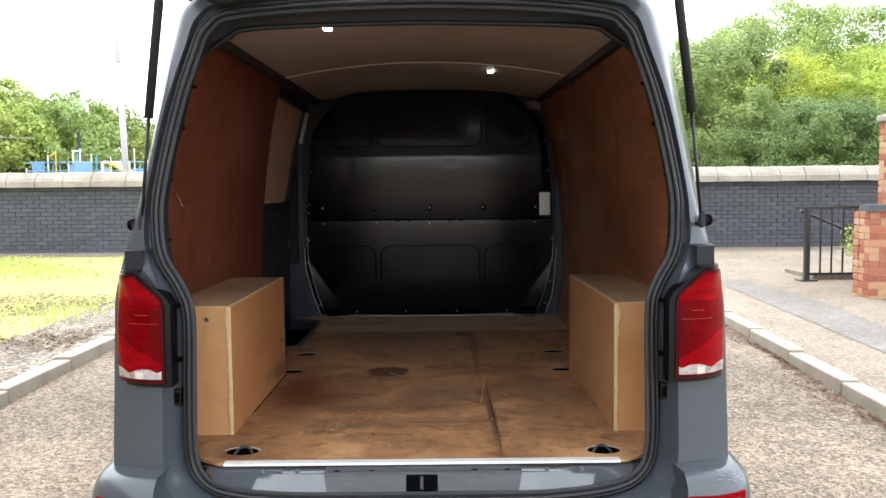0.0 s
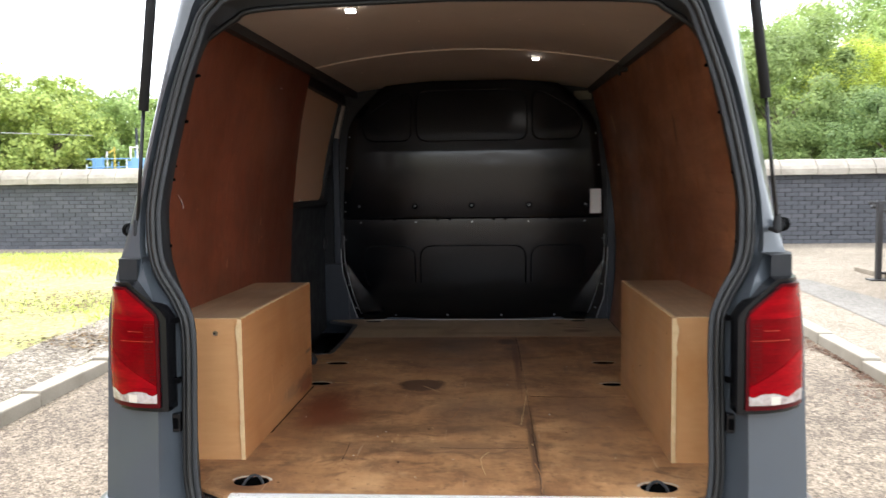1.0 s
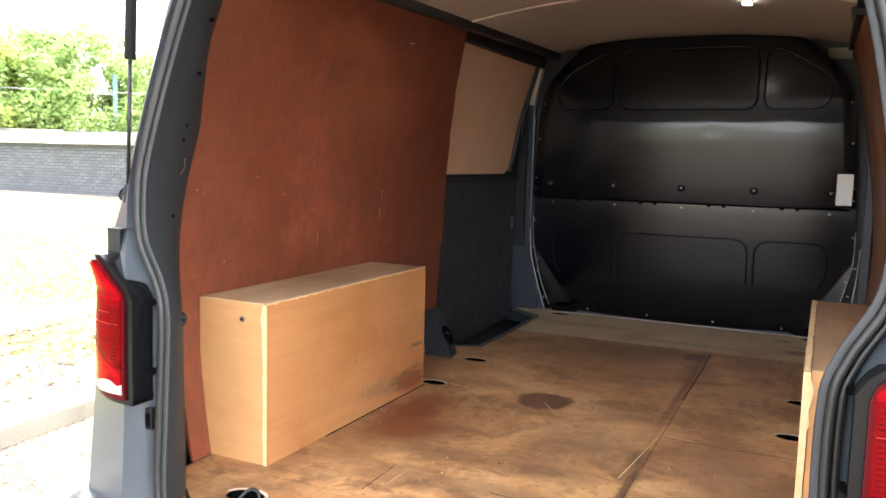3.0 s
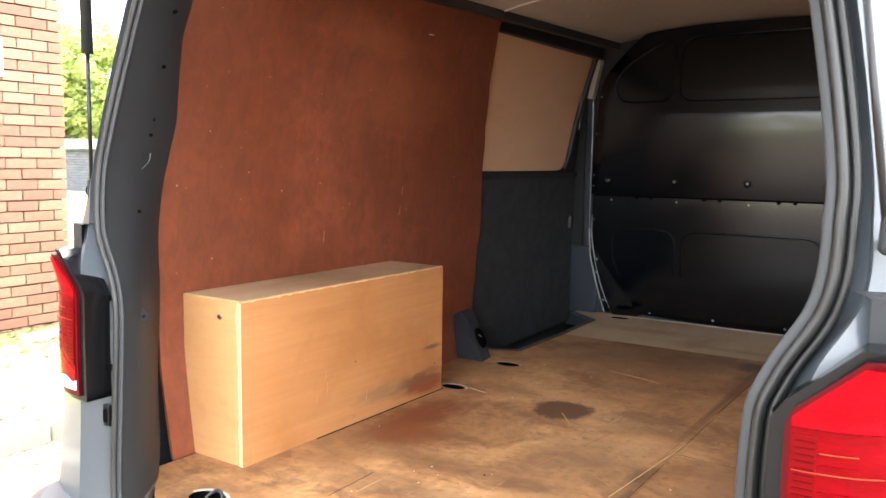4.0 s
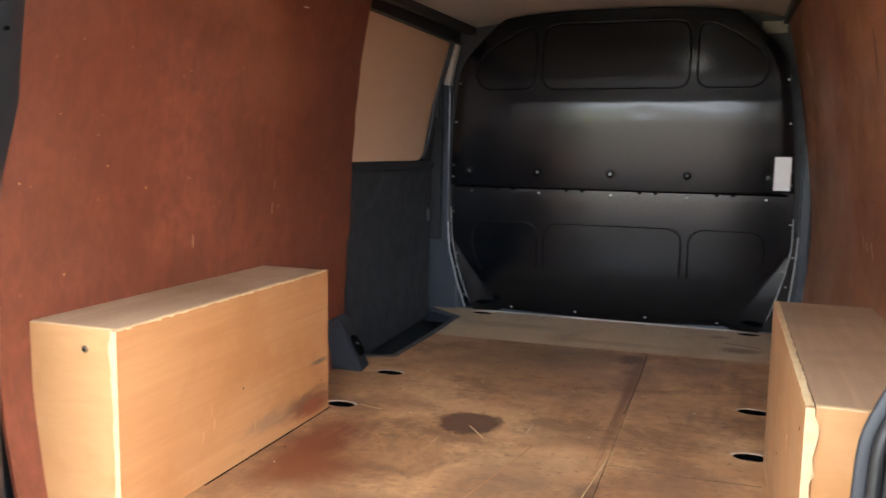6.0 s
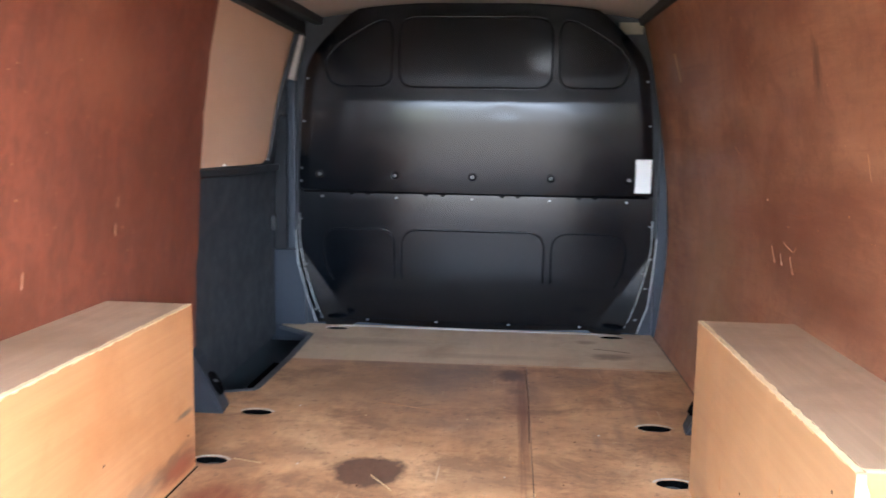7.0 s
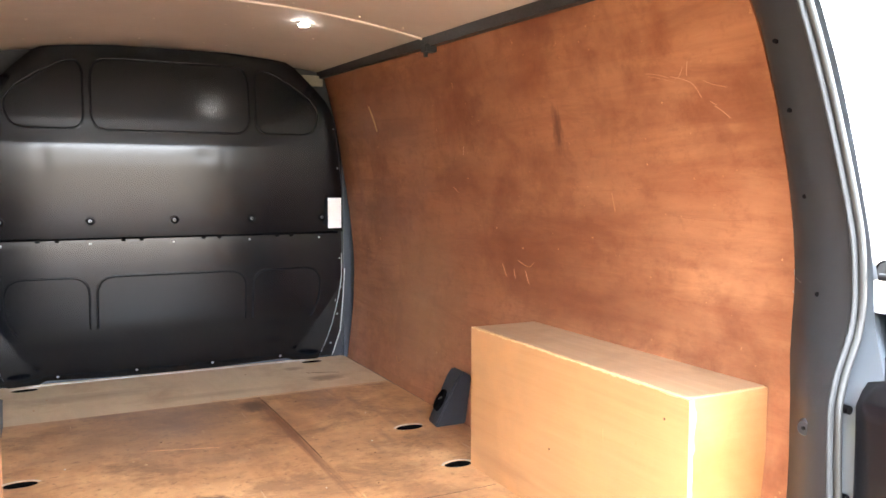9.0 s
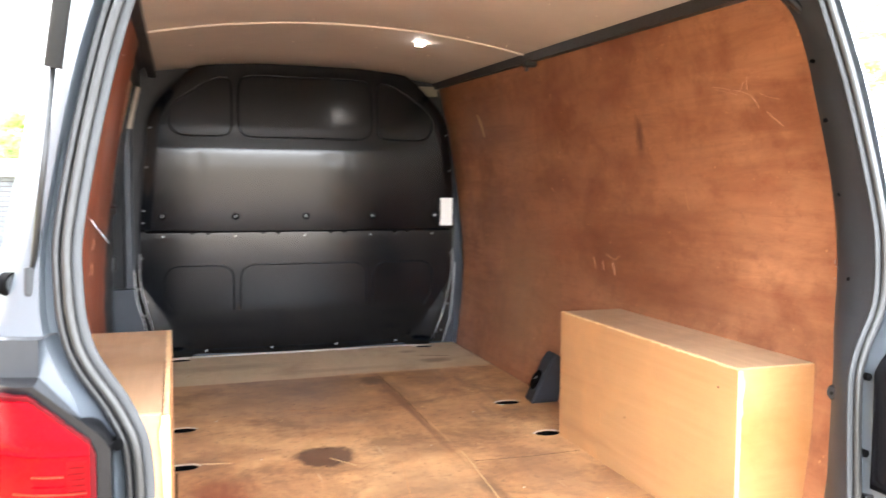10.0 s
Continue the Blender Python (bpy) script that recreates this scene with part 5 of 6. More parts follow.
for name, pts, w, mt in (
    ("gouge", [(-.338, .20, .5846), (-.335, .12, .5846), (-.334, .03, .5846)], .004, GOUGE),
    ("gouge", [(-.05, .155, .5846), (.06, .15, .5846), (.22, .16, .5846)], .005, GOUGE),
    ("gouge", [(.236, .30, .5846), (.241, .05, .5846), (.236, -.22, .5846)], .005, GOUGE),
    ("gap_line", [(-.6175, .30, .5846), (-.616, .60, .5846), (-.614, .925, .5846)], .010, HOLE),
    ("gouge", [(.235, 1.95, .5848), (.241, 1.6, .5848), (.237, 1.2, .5848)], .008, GOUGE),
        ("gouge", [(.52, 2.30, .5868), (.62, 2.27, .5868), (.66, 2.25, .5868)], .012, GOUGE),
    ("gouge", [(.25, .775, .5846), (.42, .765, .5846), (.61, .77, .5846)], .004, GOUGE),
    ("splinter", [(.245, .86, .587), (.225, .62, .587), (.205, .40, .586)], .006, PLY_EDGE),
    ("splinter", [(.245, .84, .587), (.215, .66, .587)], .005, SCRATCH),
    ("splinter", [(.04, .84, .5852), (0, .62, .5852), (-.034, .45, .5852)], .004, SCRATCH),
    ("splinter", [(-.10, .84, .5855), (-.13, .88, .5855), (-.165, .925, .5855)], .005, PLY_EDGE),
    ("splinter", [(-.24, 1.50, .5852), (-.03, 1.44, .5852)], .005, SCRATCH),
    ("splinter", [(.10, .12, .5855), (.075, .05, .5855), (.09, -.08, .5855)], .004, PLY_EDGE),
    ("splinter", [(.232, .02, .5855), (.245, -.1, .5855), (.238, -.2, .5855)], .005, SCRATCH),
    ("splinter", [(-.54, .985, .5862), (-.46, .965, .5862)], .006, PLY_EDGE),
    ("splinter", [(-.70, 1.395, .5862), (-.655, 1.385, .5862)], .016, SCRATCH),
):
    mark_line(name, smoothed(pts, 4), w * (.45 if mt is GOUGE else .5), mt, floor)
rng = random.Random(4)
for k in range(46):
    x, y = rng.uniform(-.58, .58), rng.uniform(-.2, 2.5)
    stud(floor, (x, y, .5858 if y > 2.0 else .5842), (0, 0, 1), rng.uniform(.002, .004), .0012, rng.choice([PLY_EDGE, CHROME, GOUGE, SCRATCH]), "chip")


# nails, rubs and scratches on the side linings
def on_wall(side, y, z, out=.0015):
    return (side * (lerp_table(PLY_X, z) + .0025 * math.sin(3.1 * y + 2 * z) - out), y, z)


for side, root, spots in ((-1, ply_left, [(1.016, 1.789), (.008, 1.29), (.379, 1.268), (.541, 1.287), (.133, 1.09), (.246, 1.322), (1.006, 1.187), (1.28, .84), (1.30, 1.30)]),
                          (1, ply_right, [(.985, 1.232), (.62, 1.288), (1.138, 1.287), (-.005, 1.281), (.30, 1.62), (1.3, 1.45), (1.6, .72), (2.3, .75), (2.4, 1.5)])):
    for y, z in spots:
        stud(root, on_wall(side, y, z, 0), (-side, 0, 0), .0032, .0012, SCRATCH, "nail")
    for k in range(60):
        y, z = rng.uniform(0, 1.3 if side < 0 else 2.45), rng.uniform(.72, 1.82)
        stud(root, on_wall(side, y, z, -.0005), (-side, 0, 0), rng.uniform(.001, .0026), .0012, SCRATCH, "fleck")
for side, root, pts, w, mt in (
    (1, ply_right, [(.345, 1.69), (.30, 1.682), (.27, 1.672)], .0028, RUBBED),
    (1, ply_right, [(.262, 1.674), (.225, 1.664), (.195, 1.65), (.175, 1.62)], .0040, RUBBED),
    (1, ply_right, [(.335, 1.683), (.29, 1.672), (.25, 1.66)], .0018, RUBBED),
    (1, ply_right, [(.205, 1.70), (.210, 1.685), (.212, 1.67)], .0040, RUBBED),
    (1, ply_right, [(.222, 1.69), (.235, 1.672), (.250, 1.667)], .0024, RUBBED),
    (1, ply_right, [(.165, 1.655), (.14, 1.645), (.10, 1.635)], .0022, RUBBED),
    (1, ply_right, [(.14, 1.60), (.12, 1.588), (.10, 1.572)], .0046, RUBBED),
    (1, ply_right, [(.152, 1.61), (.135, 1.602)], .0030, RUBBED),
    (1, ply_right, [(2.087, 1.754), (2.06, 1.70), (2.045, 1.65)], .024, PLY_EDGE),
    (1, ply_right, [(2.095, 1.76), (2.08, 1.74)], .012, RUBBED),
    (1, ply_right, [(1.42, 1.42), (1.38, 1.40)], .006, RUBBED),
    (1, ply_right, [(1.30, 1.56), (1.31, 1.53)], .006, RUBBED),
    (1, ply_right, [(.98, 1.16), (.965, 1.12)], .006, RUBBED),
    (1, ply_right, [(1.05, 1.16), (1.045, 1.13)], .005, RUBBED),
    (1, ply_right, [(.86, 1.27), (.90, 1.262), (.98, 1.265)], .0024, GOUGE_FINE),
    (1, ply_right, [(.10, 1.42), (.25, 1.415), (.42, 1.42)], .0012, GOUGE_FINE),
    (1, ply_right, [(.05, 1.36), (.20, 1.352), (.30, 1.36)], .0012, GOUGE_FINE),
    (1, ply_right, [(.748, 1.638), (.735, 1.59), (.70, 1.52)], .030, GOUGE),
    (1, ply_right, [(.52, 1.41), (.513, 1.36)], .004, SCRATCH),
    (1, ply_right, [(1.02, 1.19), (.96, 1.175), (.93, 1.19)], .004, SCRATCH),
    (1, ply_right, [(1.12, 1.17), (1.10, 1.13)], .004, SCRATCH),
    (1, ply_right, [(1.98, .70), (1.95, .675), (1.90, .70)], .004, SCRATCH),
    (-1, ply_left, [(.973, 1.268), (.972, 1.24)], .003, SCRATCH),
    (-1, ply_left, [(.967, 1.20), (.966, 1.165)], .003, SCRATCH),
    (-1, ply_left, [(.577, 1.135), (.576, 1.10)], .004, SCRATCH),
    (-1, ply_left, [(1.00, 1.79), (1.03, 1.792)], .006, LABEL),
):
    if mt is not GOUGE:
        mark_line("scratch", [on_wall(side, y, z, .0006) for y, z in smoothed(pts, 4)], w * (.42 if mt is RUBBED else .5), mt, root, up=(1, 0, 0))
for s, width, pts in ((-1, .0004, [(.70, -.19, 1.335), (.715, -.16, 1.35), (.73, -.145, 1.37)]),
                      (1, .0006, [(.808, -.082, 1.252), (.792, -.108, 1.246), (.772, -.138, 1.244)]),
                      (1, .0010, [(.812, -.075, 1.268), (.811, -.076, 1.256)]),
                      (1, .0009, [(.815, -.070, 1.225), (.812, -.075, 1.219)])):
    mark_line("rub", [rear(s * (x - .003), y - .002, z) for x, y, z in smoothed(pts, 5)], width, SCUFF, van, up=(1, 0, 0))

# screws and splits on the wheel boxes
for s in (-1,):
    stud(van, (s * .70, .034, .963), (0, -1, 0), .0085, .004, CHROME)
    stud(van, (s * .7015, .031, .962), (0, -1, 0), .0035, .0025, HOLE, "screw_socket")

# ceiling joint, screws and coat hook
joint = thing("ceiling_joint", (0, 1.423, 1.95), "thin pale bead between the ceiling boards", "trim")
part("bead", sweep([(x, 1.423, ceil_z(x, 1.423) - .001) for x in np.linspace(-.69, .69, 24)], [(-.0050, -.0045), (.0050, -.0045), (.0050, .003), (-.0050, .003)]), PALE_BEAD, joint)
for y in (.08, .7, 1.36, 1.50, 1.86, 2.3):
    for x in (-.55, -.4, -.16, .1, .21, .45, .6):
        stud(joint, (x + rng.uniform(-.02, .02), y, ceil_z(x, y) + .001), (0, 0, -1), .0045, .0022, PALE_BEAD)
hook = thing("coat_hook", (.69, 1.38, 1.89), "small black hook below the roof edge", "hook")
part("hook_plate", box(.668, .712, 1.36, 1.40, 1.878, 1.905, .004), TRIM, hook)
part("hook_tongue", box(.672, .684, 1.372, 1.39, 1.862, 1.885, .003), TRIM, hook)
part("corner_patch", box(.60, .70, 2.565, 2.58, 1.885, 1.935, .003), KERB, van, "pale bare metal patch at the roof corner")


# ---- outside: kerbs, verge, pavement ----
def kerb_x(y):
    """Road edge of the pavement, which runs off at an angle to the van."""
    return 2.490 + .053 * y


strip("pavement", lambda y: kerb_x(y) + .115, 40, [-40, -4, 0, 4, 8, 13], .08, PAVING, "pale worn concrete pavement", thick=.12)
strip("verge", -40, -2.83, [-40, -4, 0, 4, 8, 13], .08, GRASS, "dry patchy grass verge", thick=.12)
strip("tarmac_patch", lambda y: 3.26 + .030 * y, lambda y: max(3.50 + .095 * y - max(0, y - 5.8) * .2, 3.40 + .030 * y), [-10, -1.6, 0, 4, 5.8, 7.6], .084, TARMAC, "grey tarmac strip let into the pavement")
strip("bare_margin", -3.55, -2.83, [-10, 0, 5.4, 6.6], .084, GRAVEL, "bare gritty margin beside the kerb")
strip("back_path", -40, -2.83, [11.5, 12.4], .085, PAVING, "narrow path at the foot of the wall")


def kerb_line(name, x0, x1, ya, yb, step, label, lift=.09, slope=0.0):
    k = thing(name, (x0, ya, 0), label, "kerb", kind="structure")
    w = abs(x1 - x0) / 2
    bm = box(-w, w, -step / 2 + .003, step / 2 - .003, -.12, lift, .011)
    me = bpy.data.meshes.new("kerb_stone")
    bm.to_mesh(me)
    bm.free()
    me.materials.append(KERB)
    y = ya
    r = random.Random(9)
    while y < yb:
        c = y + step / 2
        ob = part("kerb_stone", me, KERB, k, loc=((x0 + x1) / 2 + slope * c + r.uniform(-.005, .005), c, ground_z(c) + r.uniform(-.004, .004)))
        ob.rotation_euler = (0, 0, -math.atan(slope))
        y += step
    return k


kerb_line("kerb_right", 2.490, 2.615, -8.26, 8.8, .90, "worn concrete kerb stones beside the pavement", slope=.053)
kerb_line("kerb_left", -2.83, -2.695, -8.26, 11.9, .90, "worn concrete kerb stones beside the verge")
kerb_line("edging", -4.36, -4.29, 1.5, 4.0, .60, "low concrete edging in the verge", .14)

# grass tufts on the verge
r = np.random.RandomState(21)
N = 42000
gx, gy = -3.3 - np.abs(r.normal(0, 4.0, N)), r.uniform(.4, 11.5, N)
keep = (np.sin(gx * 1.7 + np.sin(gy * 1.3) * 1.5) + np.sin(gy * 2.1 + gx) + r.normal(0, .9, N) > np.clip((gx + 7.5) * .55, -2, 2)) | (gx < -8)
gx, gy = gx[keep], gy[keep]
N = len(gx)
gz = .02 * np.clip(gy, 0, 13) + .08
ga, gw_, gh = r.uniform(0, 6.28, N), r.uniform(.006, .014, N), r.uniform(.02, .055, N)
dx, dy = np.cos(ga) * gw_, np.sin(ga) * gw_
tri = np.stack([np.stack([gx - dx, gy - dy, gz], 1), np.stack([gx + dx, gy + dy, gz], 1), np.stack([gx + r.uniform(-.03, .03, N), gy + r.uniform(-.03, .03, N), gz + gh], 1)], 1).reshape(-1, 3)
me = bpy.data.meshes.new("grass")
me.from_pydata(tri.tolist(), [], np.arange(3 * N).reshape(-1, 3).tolist())
BLADE = leafy("grass_blades", (0.36, 0.40, 0.10), (0.55, 0.60, 0.20))
me.materials.append(BLADE)
rng = random.Random(22)
tagged(part("grass", me, BLADE), "short yellowing grass on the verge", "grass", kind="stuff")
# leaf litter and grit along the right kerb
bm = bmesh.new()
for k in range(2600):
    y = rng.uniform(.5, 7)
    x = kerb_x(y) - .01 - abs(rng.gauss(0, .09)) * (1 + .8 * math.sin(y * 3))
    s = rng.uniform(.006, .02)
    a = rng.uniform(0, 6.28)
    z = ground_z(y) + .004
    bm.faces.new([bm.verts.new((x + s * math.cos(a + b), y + s * math.sin(a + b) * .7, z + rng.uniform(0, .012))) for b in (0, 2.1, 4.2)])
LITTER = mottled("leaf_litter", (0.055, 0.028, 0.018), (0.17, 0.088, 0.05), 30, 0.95, bump=0)
tagged(part("leaf_litter", bm, LITTER), "brown leaf litter along the kerb", "leaf litter", kind="stuff")
# straw and dead leaves over the worn part of the verge
bm = bmesh.new()
for k in range(11000):
    x, y = -2.9 - abs(rng.gauss(0, 1.7)), rng.uniform(.4, 7.2)
    if math.sin(x * 2.3 + math.sin(y * 1.9) * 1.4) + math.sin(y * 2.7 - x * .8) + rng.gauss(0, .5) < .35:
        continue
    s, a = rng.uniform(.010, .032), rng.uniform(0, 6.28)
    z = ground_z(y) + .086
    bm.faces.new([bm.verts.new((x + s * math.cos(a + b), y + s * math.sin(a + b) * .8, z + rng.uniform(0, .016))) for b in (0, 2.1, 4.2)])
STRAW = bricks_mat("straw_and_leaves", [(0.0, (0.06, 0.036, 0.02)), (0.4, (0.15, 0.088, 0.042)), (0.7, (0.26, 0.17, 0.075)), (1.0, (0.14, 0.115, 0.075))], 0.95)
tagged(part("dead_leaves", bm, STRAW), "straw and dead leaves on the worn verge", "dead leaves", kind="stuff")

# ---- masonry ----
BRICK = (.215, .1025, .065)


def brick_mesh(size, material, name="brick"):
    bm = box(-size[0] / 2, size[0] / 2, -size[1] / 2, size[1] / 2, -size[2] / 2, size[2] / 2)
    me = bpy.data.meshes.new(name)
    bm.to_mesh(me)
    bm.free()
    me.materials.append(material)
    return me


def laid(root, start, turn, length, courses, z0, material, near, seed=1):
    """Bricks in half bond; those with near(s, z) true are single parts, the rest one joined part."""
    r = random.Random(seed)
    full, half = brick_mesh(BRICK, material), brick_mesh((.1025, .1025, .065), material)
    rot = Matrix.Rotation(turn, 4, "Z")
    rest = bmesh.new()
    for c in range(courses):
        s = 0.0
        first = c % 2
        z = z0 + c * .075 + .0375
        while s < length - .05:
            L = .1025 if (first and s == 0) or length - s < .2 else .215
            mid = s + L / 2
            p = Vector(start) + rot @ Vector((mid, r.uniform(-.003, .003), 0))
            p.z = z + r.uniform(-.0015, .0015)
            if near(mid, z):
                ob = part("brick", full if L > .2 else half, material, root, loc=p)
                ob.rotation_euler = (0, 0, turn + r.uniform(-.006, .006))
            else:
                m = Matrix.Translation(p) @ rot
                vs = [rest.verts.new(m @ Vector((x * L / 2, y * .051, zz * .0325))) for x, y, zz in ((-1, -1, -1), (1, -1, -1), (1, 1, -1), (-1, 1, -1), (-1, -1, 1), (1, -1, 1), (1, 1, 1), (-1, 1, 1))]
                for f in ((0, 1, 5, 4), (1, 2, 6, 5), (2, 3, 7, 6), (3, 0, 4, 7), (4, 5, 6, 7)):
                    rest.faces.new([vs[i] for i in f])
            s += L + .010
    if len(rest.verts):
        tagged(part("brickwork", rest, material, root), kind="stuff")


WY, WZ = 12.25, .32
wall = thing("boundary_wall", (0, WY, WZ), "long dark blue-grey brick wall with stone coping", "wall", kind="structure")
part("mortar", box(-30, 16, WY - .030, WY + .17, .1, WZ + 1.2), MORTAR_DARK, wall, "grey mortar core")
laid(wall, (-30, WY, 0), 0, 46, 16, WZ, BRICK_BLUE, lambda s, z: 33.4 < s < 37.4, 3)
prof = [(-.19, 0), (.24, 0), (.24, .07), (.20, .13), (.10, .235), (.02, .27), (-.06, .25), (-.15, .16), (-.19, .10)]
rng = random.Random(5)
x = -30.0
while x < 16:
    L = rng.uniform(.42, .62)
    rows = [[(xx, WY + y + rng.uniform(-.004, .004), WZ + 1.2 + z + rng.uniform(-.006, .006)) for y, z in prof] for xx in (x + .006, x + L * .5, x + L - .006)]
    bm = lofted(rows, True)
    bm.verts.ensure_lookup_table()
    n = len(prof)
    bm.faces.new([bm.verts[k] for k in range(n)])
    bm.faces.new([bm.verts[2 * n + k] for k in range(n)][::-1])
    part("coping_stone", bm, COPING, wall)
    x += L

GX, GY = -4.75, 2.12
gw = thing("garden_wall", (GX, GY - 4, .08), "tall orange-red brick wall", "wall", kind="structure")
part("mortar", box(GX - .20, GX - .0465, GY - 11, GY - .007, 0, 3.34), MORTAR, gw, "pale mortar core")
laid(gw, (GX - .05, GY, 0), -math.pi / 2, 10.9, 44, .06, BRICK_BUFF, lambda s, z: s < 1.7 and z < 2.6, 7)
part("cap_stone", box(GX - .26, GX + .06, GY - 11, GY + .06, 3.375, 3.47, .012), COPING, gw, "stone cap")
sign = thing("wall_sign", (GX + .002, GY - .65, 1.98), "blank white sign plate on the brick wall", "sign")
part("plate", box(GX + .002, GX + .014, GY - .93, GY - .435, 1.885, 2.15, .003), LABEL, sign)

pw = thing("brick_pier", (4.62, 6.0, .2), "low orange brick wall with blue brick coping", "wall", kind="structure")
part("mortar", box(4.63, 9.2, 6.005, 6.20, .1, 1.12), MORTAR, pw)
laid(pw, (4.62, 6.05, 0), 0, 4.6, 13, .15, BRICK_RED, lambda s, z: s < 1.6, 11)
laid(pw, (4.67, 6.0, 0), math.pi / 2, .30, 13, .15, BRICK_RED, lambda s, z: True, 12)
laid(pw, (4.58, 6.10, 0), 0, 4.6, 1, 1.13, BRICK_BLUE, lambda s, z: s < 1.6, 13)
laid(pw, (4.58, 6.00, 0), 0, 4.6, 1, 1.13, BRICK_BLUE, lambda s, z: s < 1.6, 14)
tp = thing("gate_pier", (5.5, 6.9, .2), "tall red brick pier with a stone cap", "pier", kind="structure")
part("mortar", box(5.33, 5.75, 6.76, 7.14, .1, 2.16), MORTAR, tp)
for cx, cy, a, L in ((5.32, 6.80, 0, .44), (5.37, 7.15, -math.pi / 2, .38)):
    laid(tp, (cx, cy, 0), a, L, 26, .2, BRICK_RED, lambda s, z: True, 15)
part("cap_stone", box(5.29, 5.80, 6.71, 7.19, 2.155, 2.24, .02), COPING, tp)

# railing by the steps
rail = thing("railing", (4.9, 7.5, .23), "black painted steel railing with upright bars", "railing")
PAINT_BLACK = mottled("black_rail_paint", (0.012, 0.012, 0.013), (0.03, 0.03, 0.032), 20, 0.4, bump=0.1)
part("post", box(4.60, 4.66, 7.45, 7.51, .22, 1.13, .004), PAINT_BLACK, rail)
part("foot_plate", box(4.52, 4.74, 7.40, 7.56, .228, .245, .003), PAINT_BLACK, rail)
part("top_rail", box(4.50, 6.4, 7.46, 7.50, 1.125, 1.16, .006), PAINT_BLACK, rail)
part("bottom_rail", box(4.66, 6.4, 7.47, 7.50, .30, .33, .004), PAINT_BLACK, rail)
for k in range(12):
    x = 4.80 + k * .14
    part("bar", box(x - .009, x + .009, 7.475, 7.493, .31, 1.13), PAINT_BLACK, rail)
part("hand_rail", rod((4.66, 7.75, 1.10), (5.6, 7.9, .72), .02), PAINT_BLACK, rail, "sloping hand rail")
step = thing("door_step", (5.1, 7.7, .24), "low pale concrete step beyond the railing", "step", kind="structure")
part("slab", box(4.75, 6.4, 7.56, 8.4, .2, .30, .01), PAVING, step)


# ---- trees and shrubs ----
def leaf_cloud(seed, rx, ry, rz, clumps, leaves, size):
    """Leaves as small bent diamonds, thick towards the outside of many clumps."""
    r = np.random.RandomState(seed)
    a, b = r.uniform(0, 2 * np.pi, clumps), np.arccos(r.uniform(-.8, 1, clumps))
    q = r.uniform(.45, 1.0, clumps) ** .6
    centre = np.stack([rx * q * np.sin(b) * np.cos(a), ry * q * np.sin(b) * np.sin(a), rz * q * np.cos(b)], 1)
    radius = r.uniform(.11, .30, clumps) * rx
    k = r.randint(0, clumps, leaves)
    d = r.normal(size=(leaves, 3)) * (1, 1, .75)
    d /= np.linalg.norm(d, axis=1)[:, None]
    p = centre[k] + d * (radius[k] * r.uniform(.2, 1.0, leaves) ** .45 * r.uniform(.85, 1.12, leaves))[:, None]
    out = (p - p.mean(0)) / (rx, ry, rz)
    face = d * .75 + out * .6 + (0, 0, .25) + r.normal(size=(leaves, 3)) * .38
    u = np.cross(face, r.normal(size=(leaves, 3)))
    u /= np.linalg.norm(u, axis=1)[:, None] + 1e-6
    w = np.cross(face, u)
    w /= np.linalg.norm(w, axis=1)[:, None] + 1e-6
    s = (size * r.uniform(.5, 1.35, leaves))[:, None]
    quads = np.stack([p - u * s * .5, p - w * s * .33, p + u * s * .5, p + w * s * .33], 1).reshape(-1, 3)
    me = bpy.data.meshes.new("crown")
    me.from_pydata(quads.tolist(), [], np.arange(4 * leaves).reshape(-1, 4).tolist())
    return me


def tree(name, seed, height, rx, rz, mat, label, leaves=9000, size=.095, trunk=True):
    root = thing(name, (0, 0, 0), label, "tree" if trunk else "shrub")
    r = random.Random(seed)
    cz = height - rz
    if trunk:
        bm = bmesh.new()
        rod((0, 0, -.3), (0, 0, cz * .9), .20, .13, 10, bm)
        for k in range(7):
            a = r.uniform(0, 6.28)
            p0 = Vector((0, 0, cz * r.uniform(.45, .9)))
            p1 = p0 + Vector((math.cos(a) * rx * .42, math.sin(a) * rx * .42, rz * r.uniform(.3, .6)))
            rod(p0, p1, .06, .012, 7, bm)
        part("trunk", bm, BARK, root)
    me = leaf_cloud(seed, rx, rx, rz, 110, leaves, size)
    me.materials.append(mat)
    part("crown", me, mat, root, loc=(0, 0, cz))
    return root


kinds = [tree("tree", 1, 7.6, 2.9, 3.3, LEAF_GOLD, "broad yellow-green tree behind the wall", 60000),
         tree("tree", 2, 6.6, 2.5, 2.9, LEAF_B, "dense dark green tree behind the wall", 60000),
         tree("tree", 3, 8.4, 3.2, 3.7, LEAF_A, "tall light green tree behind the wall", 64000),
         tree("tree", 4, 5.2, 2.5, 2.4, LEAF_DEEP, "rounded dark green tree behind the wall", 44000),
         tree("tree", 5, 7.6, 2.9, 3.3, LEAF_A, "broad leafy green tree beyond the playground", 13000, .21),
         tree("tree", 6, 6.6, 2.5, 2.9, LEAF_B, "dense dark green tree beyond the playground", 12000, .20),
         tree("tree", 7, 8.4, 3.2, 3.7, LEAF_A, "tall light green tree beyond the playground", 15000, .21),
         tree("tree", 8, 5.2, 2.5, 2.4, LEAF_B, "rounded dark green tree beyond the playground", 12000, .19)]
